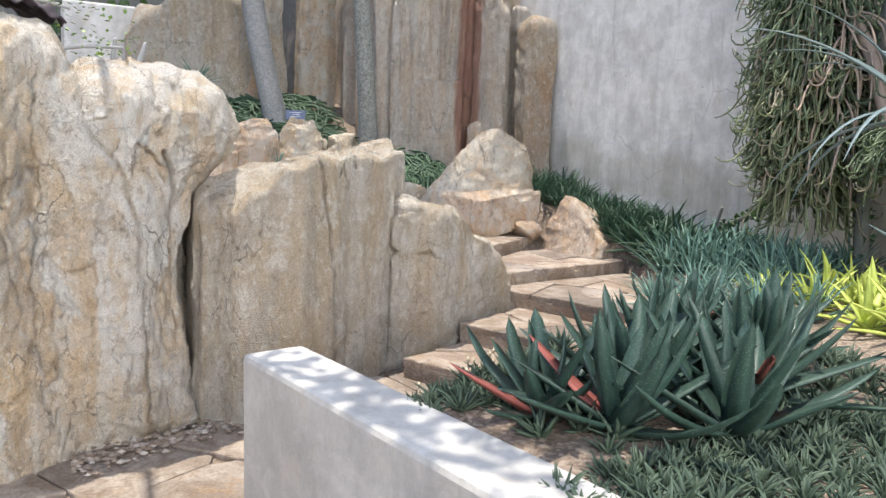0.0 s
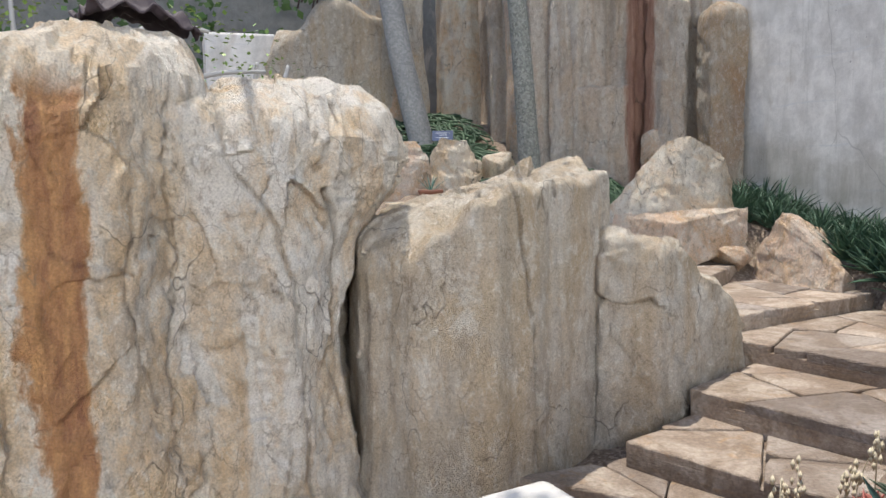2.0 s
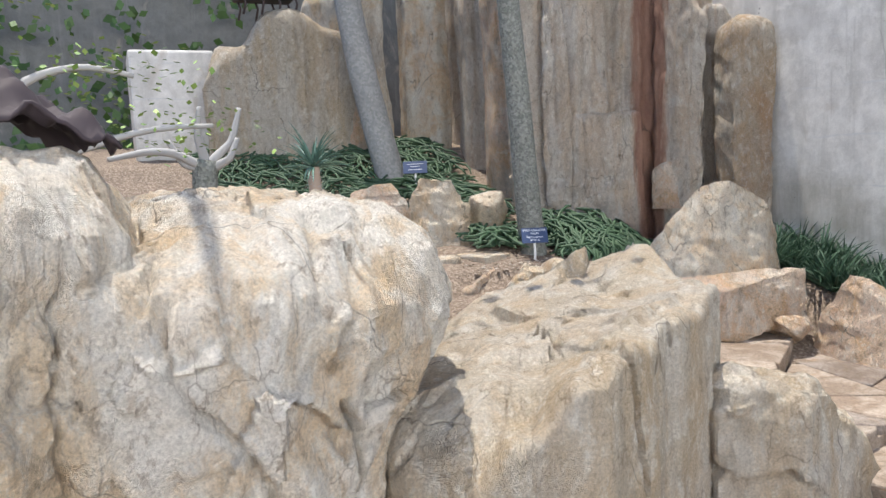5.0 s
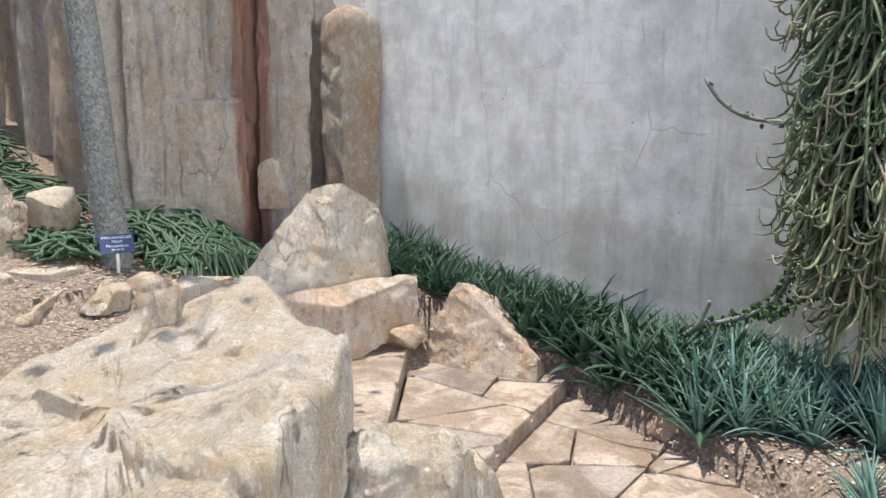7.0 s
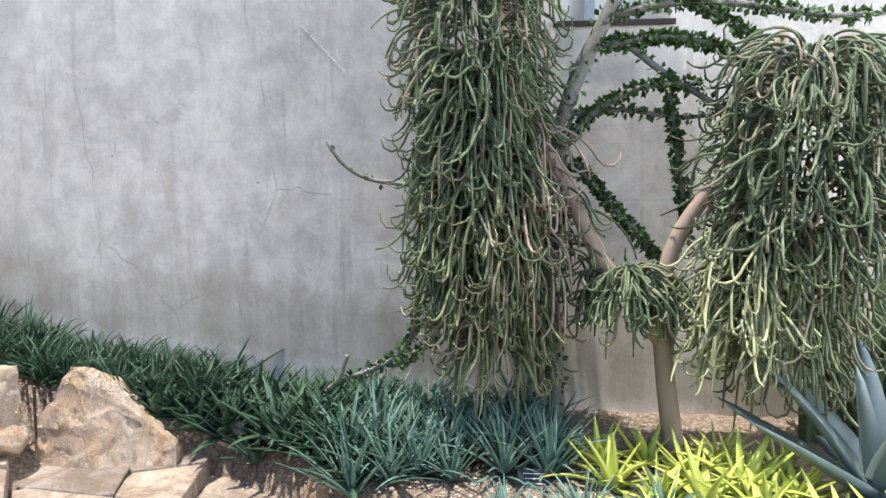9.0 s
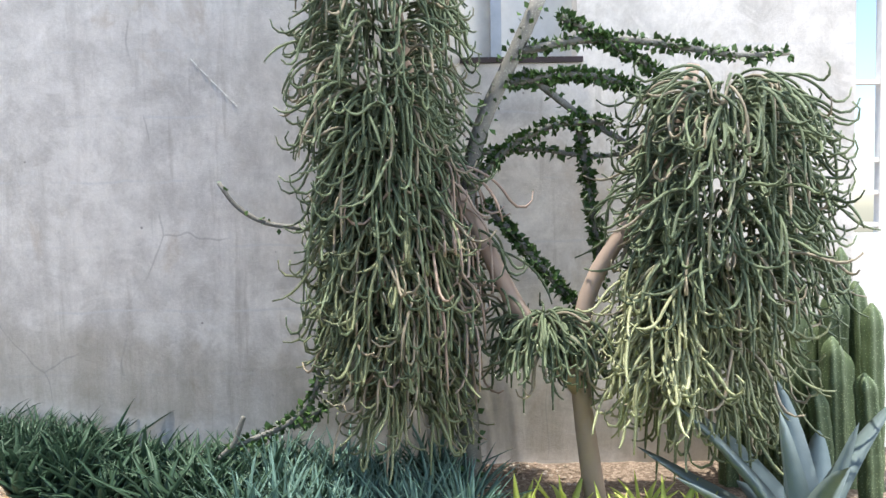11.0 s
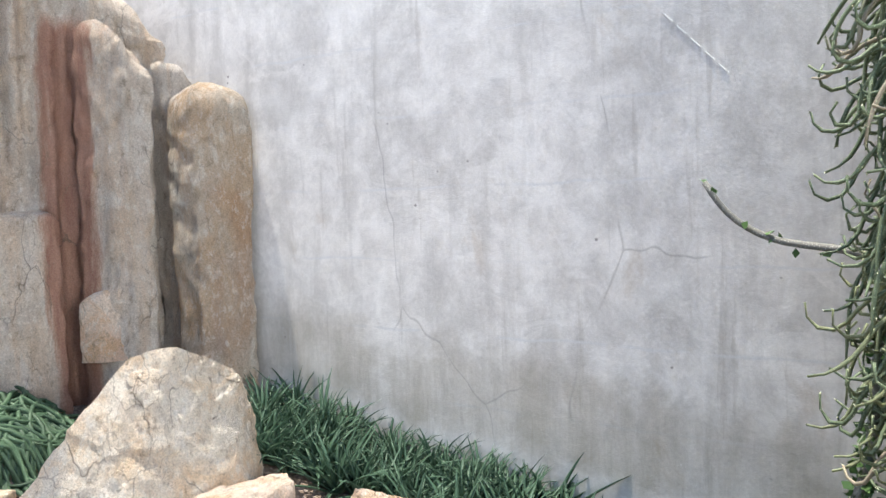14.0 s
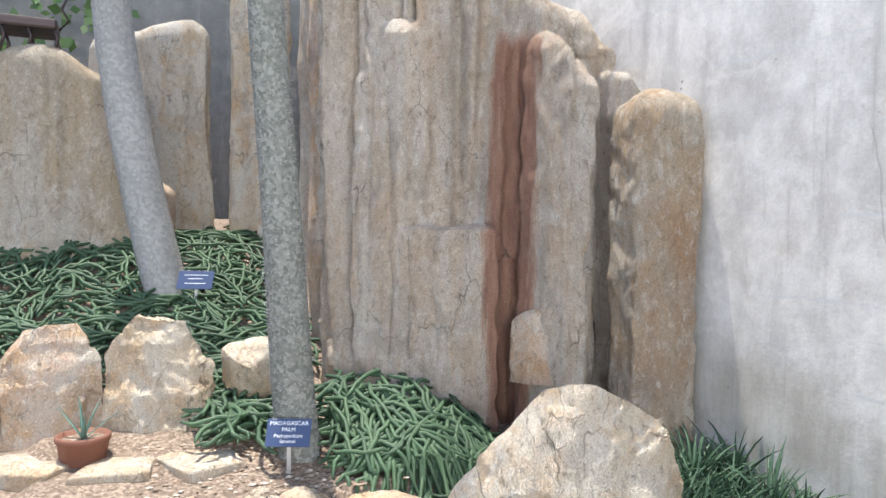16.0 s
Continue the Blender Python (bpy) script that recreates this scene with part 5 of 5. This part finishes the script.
# ---- branching tree behind the outcrop ----
def grown_tree():
    place = (-0.7, 6.2, 0.8)
    ob = thing("tree", place, "pale-barked branching tree with sparse fresh leaves", "tree")
    rng = random.Random(77)
    tips = []

    def grow(name, points, r0, r1, parent):
        o, path = limb(name, points, r0, r1, BARK_PALE, parent, "", 7, place, 14)
        tips.extend([path[-1], path[-3], path[-5]])
        return o
    grow("trunk", [place, (-0.65, 6.2, 1.5), (-0.5, 6.15, 2.1), (-0.3, 6.0, 3.0), (0.2, 5.6, 3.9), (0.3, 5.9, 4.4)], 0.07, 0.035, ob)
    for pts in ([(-0.55, 6.17, 1.9), (-0.2, 6.1, 2.0), (0.1, 6.15, 2.1), (0.3, 6.14, 2.16), (0.6, 6.12, 2.16)],
                [(-0.5, 6.15, 2.1), (-0.2, 6.1, 2.4), (0.06, 6.12, 2.46), (0.25, 6.1, 2.4)],
                [(-0.55, 6.17, 1.9), (-0.9, 6.1, 2.2), (-1.1, 6.0, 2.6)],
                [(-0.6, 6.2, 1.7), (-0.85, 6.05, 2.2), (-0.86, 6.05, 2.7)],
                [(-0.45, 6.1, 2.4), (-0.4, 6.09, 2.6), (-0.2, 6.0, 2.9)],
                [(-0.4, 6.1, 2.6), (-0.8, 6.3, 3.1), (-1.2, 6.3, 3.6)],
                # these three reach out of view, added to dapple steps and low wall
                [(0.2, 5.6, 3.9), (0.9, 5.9, 4.3), (1.6, 6.0, 4.5), (2.2, 6.0, 4.5)],
                [(0.22, 5.65, 4.0), (0.1, 3.8, 4.6), (-0.1, 2.6, 4.8), (-0.2, 1.4, 4.8)],
                [(0.1, 3.8, 4.6), (0.5, 2.8, 4.7), (0.6, 2.2, 4.8)]):
        grow("branch", pts, 0.028, 0.012, ob)
    verts, faces = [], []
    for q in tips:
        # high tufts are unseen, added with bigger leaves to cast dappled shade
        high = q[2] > 3.4
        for _ in range(170 if high else 46):
            spread = 0.34 if high else 0.16
            b = Vector(q) - Vector(place) + Vector((rng.gauss(0, spread), rng.gauss(0, spread), rng.gauss(0, spread * 0.5)))
            d = Vector((rng.gauss(0, 1), rng.gauss(0, 1), rng.gauss(0, 0.6))).normalized()
            e = d.cross(Vector((0.1, 0.2, 1))).normalized()
            s = rng.uniform(0.03, 0.06) * (1.9 if high else 0.8)
            k = len(verts)
            verts += [tuple(b), tuple(b + d * s * 0.5 + e * s * 0.36), tuple(b + d * s), tuple(b + d * s * 0.5 - e * s * 0.36)]
            faces.append((k, k + 1, k + 2, k + 3))
    raw("crown", verts, faces, FRESH, ob, "sparse fresh green leaves, with unseen tufts added overhead for dappled shade")


grown_tree()

# gnarled shrub with a swollen foot
shrub = thing("gnarled_shrub", (0.62, 6.8, 1.25), "gnarled grey shrub with a swollen foot and bare branches", "shrub")
G = (0.62, 6.8, 1.25)
limb("caudex", [(0.62, 6.8, 1.2), (0.64, 6.8, 1.6), (0.6, 6.8, 1.85), (0.63, 6.8, 2.0)], 0.10, 0.07, BARK, shrub, "swollen grey foot", 10, G)
for pts in ([(0.62, 6.8, 1.95), (0.45, 6.75, 2.05), (0.3, 6.7, 2.06), (0.1, 6.6, 2.02)], [(0.62, 6.8, 2.0), (0.58, 6.75, 2.15), (0.6, 6.7, 2.3)],
            [(0.64, 6.8, 1.98), (0.78, 6.8, 2.1), (0.84, 6.8, 2.3)], [(0.6, 6.8, 1.95), (0.5, 6.8, 1.98), (0.42, 6.8, 2.12)], [(0.66, 6.8, 1.95), (0.75, 6.7, 2.0), (0.8, 6.7, 2.12)]):
    limb("branch", pts, 0.03, 0.014, BARK_PALE, shrub, "", 8, G)

# darker greenery on the far wall
rng = random.Random(9)
verts, faces = [], []
for _ in range(2600):
    x, z = rng.uniform(-5.0, 2.6), rng.uniform(1.6, 5.0)
    if wobble(x, 0, z, 0.9, 3) < -0.05:
        continue
    b = Vector((x, 12.75 - rng.random() * 0.6, z))
    d = Vector((rng.gauss(0, 1), rng.gauss(0, 0.6), rng.gauss(-0.4, 1))).normalized()
    e = d.cross(Vector((0.1, 1, 0.2))).normalized()
    s = rng.uniform(0.08, 0.2)
    k = len(verts)
    verts += [tuple(b), tuple(b + d * s * 0.5 + e * s * 0.3), tuple(b + d * s), tuple(b + d * s * 0.5 - e * s * 0.3)]
    faces.append((k, k + 1, k + 2, k + 3))
tagged(raw("climbing_plants", verts, faces, SMALL_LEAF), "dark climbing greenery on the far wall", "climber", kind="stuff")


# ---- dry grass stalks ----
def stalk(x, y, h, rng):
    verts, faces = [], []
    bend = (rng.uniform(-0.06, 0.06), rng.uniform(-0.06, 0.06))
    path = [(bend[0] * t * t, bend[1] * t * t, h * t) for t in (0, 0.25, 0.5, 0.75, 1)]
    tube(verts, faces, path, [0.0028, 0.0025, 0.0022, 0.0018, 0.0012], 4)
    for _ in range(14):
        t = rng.uniform(0.5, 1.0)
        b = Vector((bend[0] * t * t + rng.uniform(-0.018, 0.018), bend[1] * t * t + rng.uniform(-0.018, 0.018), h * t))
        s = rng.uniform(0.009, 0.015)
        k = len(verts)
        verts += [tuple(b + Vector(v) * s) for v in ((0, 0, -1.4), (0.7, 0, 0), (-0.35, 0.6, 0), (-0.35, -0.6, 0), (0, 0, 1.4))]
        faces += [(k, k + 1, k + 2), (k, k + 2, k + 3), (k, k + 3, k + 1), (k + 4, k + 2, k + 1), (k + 4, k + 3, k + 2), (k + 4, k + 1, k + 3)]
    ob = raw("grass_stalk", verts, faces, DRY)
    ob.location = (x, y, max(0.0, ground_level(x, y)))
    tagged(ob, "thin dry grass stalk with pale seed heads", "grass", "dry grass stalks")


rng = random.Random(55)
for _ in range(20):
    x = rng.uniform(1.1, 2.15)
    stalk(x, bed_edge(x) + rng.uniform(-0.1, 0.14), rng.uniform(0.2, 0.36), rng)


# ---- labels, pot, small things ----
def label_sign(place, turn, width, height, stem, mat, lines, text, tilt=58):
    ob = thing("plant_label", place, text, "sign", "plant labels", turn)
    bm = bmesh.new()
    block(bm, (-width / 2, -0.003, -height / 2), (width / 2, 0.003, height / 2), 0.002)
    plate = part("plate", bm, mat, ob)
    plate.matrix_local = pose(0, 0, stem, -(90 - tilt), 0, 0)
    for k, (words, size, z) in enumerate(lines):
        if words:
            cu = bpy.data.curves.new("lettering", "FONT")
            cu.body, cu.size, cu.align_x, cu.align_y, cu.extrude = words, size, "CENTER", "CENTER", 0.0006
            made = bpy.data.objects.new("lettering", cu)
            scene.collection.objects.link(made)
            me = bpy.data.meshes.new_from_object(made)
            bpy.data.objects.remove(made)
            me.materials.append(SIGN_WHITE)
            t = new("lettering", me)
        else:
            bm = bmesh.new()
            block(bm, (-size, -0.002, -0.0006), (size, 0.002, 0.0006))
            t = part("lettering", bm, SIGN_WHITE)
        t.parent = plate
        t.matrix_local = pose(0, -0.0042, z * height, 90, 0, 0)
    bm = bmesh.new()
    block(bm, (-0.009, 0.006, -0.12), (0.009, 0.012, stem + 0.01))
    part("stake", bm, STEEL, ob, "flat metal stake")
    return ob


label_sign((3.03, 7.12, 1.11), -24, 0.20, 0.13, 0.22, SIGN_BLUE, (("MADAGASCAR", 0.026, 0.32), ("PALM", 0.026, 0.1), ("Pachypodium", 0.024, -0.12), ("lamerei", 0.024, -0.31)),
           "blue plant label with white lettering below the spiny palm")
label_sign((2.86, 9.1, 1.72), -24, 0.24, 0.14, 0.16, SIGN_BLUE, (("", 0.08, 0.25), ("", 0.05, 0.05), ("", 0.07, -0.2)), "blue plant label below the leaning palm")
label_sign((4.04, 3.72, 0.62), -88, 0.14, 0.07, 0.08, SIGN_BLACK, (("", 0.045, 0.2), ("", 0.055, -0.1)), "small black plant label at the edge of the bed")
label_sign((3.92, 2.88, 0.66), -88, 0.15, 0.09, 0.06, SIGN_BLACK, (("", 0.05, 0.25), ("", 0.04, 0.0), ("", 0.055, -0.25)), "small black plant label beside the lime aloes")

pot = thing("plant_pot", (2.19, 7.53, 1.13), "brown terracotta pot with a small spiky plant", "plant pot")
verts, faces = [], []
prof = ((0.075, 0.0), (0.092, 0.03), (0.11, 0.15), (0.118, 0.155), (0.118, 0.178), (0.106, 0.18), (0.10, 0.155), (0.0, 0.15))
for r, z in prof:
    for k in range(28):
        a = 2 * math.pi * k / 28
        verts.append((math.cos(a) * r, math.sin(a) * r, z))
for j in range(len(prof) - 1):
    for k in range(28):
        k2 = (k + 1) % 28
        faces.append((j * 28 + k, j * 28 + k2, (j + 1) * 28 + k2, (j + 1) * 28 + k))
raw("pot_body", verts, faces, TERRACOTTA, pot)
bm = bmesh.new()
bmesh.ops.create_circle(bm, cap_ends=True, radius=0.1, segments=28, matrix=Matrix.Translation((0, 0, 0.157)))
part("potting_soil", bm, SOIL, pot)
for i in range(7):
    verts, faces = [], []
    blade(verts, faces, 0.2, 0.022, 0.7 + 0.1 * i, 0.25, 0.004, i * 2.4, 6, (0, 0, 0.155))
    raw("leaf", verts, faces, ALOE_BLUE, pot)


def crumpled(place):
    """A dark, crumpled sheet over the top of the outcrop, in place of a bird-like sculpture."""
    verts, faces = [], []
    n = 26
    for j in range(n + 1):
        for i in range(n + 1):
            u, v = i / n * 2 - 1, j / n * 2 - 1
            r = math.hypot(u, v)
            x, y = u * 0.19, v * 0.14
            z = 0.09 * max(0.0, 1 - r * 0.9) - 0.07 * max(0.0, u - 0.1) ** 1.2 + 0.05 * wobble(u + 3, v, 0, 2.2, 4)
            verts.append((x, y, z))
    for j in range(n):
        for i in range(n):
            a = j * (n + 1) + i
            faces.append((a, a + 1, a + n + 2, a + n + 1))
    ob = raw("dark_crumpled_sheet", verts, faces, DARK_SHEET)
    m = ob.modifiers.new("thickness", "SOLIDIFY")
    m.thickness = 0.008
    ob.matrix_world = pose(*place, 0, 0, 20)
    tagged(ob, "dark violet crumpled sheet standing in for a bird-like sculpture on the outcrop", "cloth")


crumpled((-0.08, 3.95, 2.06))

# metal seat on the far slab
seat = thing("metal_seat", (1.75, 10.15, 3.5), "dark bronze metal seat standing on the far slab", "chair")
bm = bmesh.new()
block(bm, (-0.35, -0.2, 0.16), (0.25, 0.2, 0.24), 0.02)
part("seat", bm, DARK_METAL, seat)
for x in (-0.3, -0.12, 0.05, 0.22):
    for y in (-0.17, 0.17):
        verts, faces = [], []
        tube(verts, faces, [(x, y, 0.2), (x + 0.03, y, 0.1), (x, y, -0.02)], [0.012] * 3, 6)
        raw("leg", verts, faces, DARK_METAL, seat)
verts, faces = [], []
tube(verts, faces, [(0.25, 0, 0.2), (0.32, 0, 0.28), (0.27, 0, 0.36), (0.33, 0, 0.5)], [0.012] * 4, 6)
raw("armrest", verts, faces, DARK_METAL, seat)

# window in the concrete wall and the glazed front beyond its end
win = thing("window_1", (WALL + 0.1, 2.44, 3.0), "grey framed window high in the concrete wall", "window", kind="structure")
for name, low, high, mat in (("window_sill", (-0.12, -0.34, -0.03), (0.1, 0.34, 0.0), DARK_METAL), ("mullion", (0.0, 0.1, 0.0), (0.05, 0.16, 1.5), STEEL),
                             ("pane", (0.06, -0.31, 0.0), (0.07, 0.31, 1.5), WHITE_FRAME)):
    bm = bmesh.new()
    block(bm, low, high)
    part(name, bm, mat, win)
front = thing("glazed_front", (6.6, -0.6, 0.0), "white framed glazed front beyond the concrete wall", "window", kind="structure")
for k in range(7):
    bm = bmesh.new()
    block(bm, (-0.04, -2.4 + k * 0.8, 0), (0.04, -2.32 + k * 0.8, 5.5), 0.005)
    part("post", bm, WHITE_FRAME, front)
for z in (2.0, 2.25, 2.5, 3.1, 4.2):
    bm = bmesh.new()
    block(bm, (-0.03, -2.4, z), (0.03, 2.6, z + 0.035))
    part("rail", bm, WHITE_FRAME, front)
bm = bmesh.new()
block(bm, (-0.1, -2.6, -0.2), (0.1, 3.0, 1.95), 0.01)
part("parapet", bm, WHITE_FRAME, front)


# ---- gravel ----
def gravel(name, spots, label, size, floor=-0.02):
    unit = [(0, 0, 1), (0.9, 0, 0.4), (0.28, 0.85, 0.4), (-0.73, 0.53, 0.4), (-0.73, -0.53, 0.4), (0.28, -0.85, 0.4), (0, 0, -0.5)]
    tris = [(0, 1, 2), (0, 2, 3), (0, 3, 4), (0, 4, 5), (0, 5, 1), (6, 2, 1), (6, 3, 2), (6, 4, 3), (6, 5, 4), (6, 1, 5)]
    rng = random.Random(len(spots))
    verts, faces = [], []
    for x, y in spots:
        s = size * rng.uniform(0.5, 1.7)
        a = rng.uniform(0, 6.28)
        z = max(ground_level(x, y), floor)
        k = len(verts)
        for u, v, w in unit:
            j = rng.uniform(0.75, 1.25)
            verts.append((x + (u * math.cos(a) - v * math.sin(a)) * s * j, y + (u * math.sin(a) + v * math.cos(a)) * s * j * 0.8, z + w * s * 0.6 * j))
        faces += [tuple(k + i for i in t) for t in tris]
    return tagged(raw(name, verts, faces, GRIT, smooth=False), label, "gravel", kind="stuff")


rng = random.Random(8)
spots = [(rng.uniform(3.55, 4.5), rng.uniform(2.3, 4.7)) for _ in range(2200)]
spots += [(rng.uniform(4.1, 4.95), rng.uniform(2.0, 2.9)) for _ in range(900)]
gravel("gravel", [p for p in spots if p[1] < bed_edge(p[0]) + 0.05], "mixed brown and pale gravel on the bed", 0.011)
gravel("gravel", [(rng.uniform(2.4, 4.0), rng.uniform(6.4, 7.55)) for _ in range(1800)], "mixed brown and pale gravel on the terrace", 0.011)
gravel("gravel", [(lambda u: (0.1 + 0.85 * u, 3.55 + 0.25 * u + rng.gauss(0, 0.07)))(rng.random()) for _ in range(420)] + [(lambda u: (1.0 + 1.5 * u, 3.7 + 0.2 * u + rng.gauss(0, 0.04)))(rng.random()) for _ in range(160)],
       "crushed tan gravel along the foot of the outcrop", 0.016, 0.018)

# ---- steps, paving and terrace slabs ----
rng = random.Random(21)
steps = thing("steps", (2.4, 4.2, 0), "winding steps of worn sandstone flags", "steps", kind="structure")
steps.matrix_world = Matrix.Identity(4)
for k, (poly, z, count) in enumerate(TREADS):
    bm = bmesh.new()
    mid = np.array(poly).mean(0)
    solid(bm, [tuple(mid + (np.array(p) - mid) * 0.985) for p in poly], -0.1, z - 0.045)
    part("riser", bm, FLAG, steps)
    for piece in pieces(poly, count, rng):
        flagstone(piece, z, 0.05, steps, rng)
paving = thing("paving", (0, 0, 0), "worn sandstone paving below the steps", "paving", kind="structure")
for piece in pieces([(-1.6, 1.2), (0.62, 1.6), (0.85, 2.6), (1.45, 2.75), (1.9, 3.1), (1.25, 3.85), (-0.2, 3.7), (-1.6, 3.4)], 16, rng):
    flagstone(piece, 0.012, 0.05, paving, rng)
for poly in ([(1.75, 7.5), (2.05, 7.32), (2.2, 7.55), (2.02, 7.78), (1.8, 7.8)], [(2.12, 7.25), (2.45, 7.2), (2.5, 7.45), (2.25, 7.52)],
             [(2.48, 7.4), (2.6, 7.12), (2.86, 7.2), (2.84, 7.42), (2.66, 7.58)], [(3.14, 6.76), (3.3, 6.56), (3.56, 6.66), (3.46, 6.9), (3.28, 6.94)]):
    ob = flagstone(poly, 1.2 if poly[0][1] > 7 else 1.09, 0.09, None, rng, mat=ROCK_S, name="stone_slab")
    tagged(ob, "pale flat stone slab lying on the gravel", "stone slab", "terrace slabs")
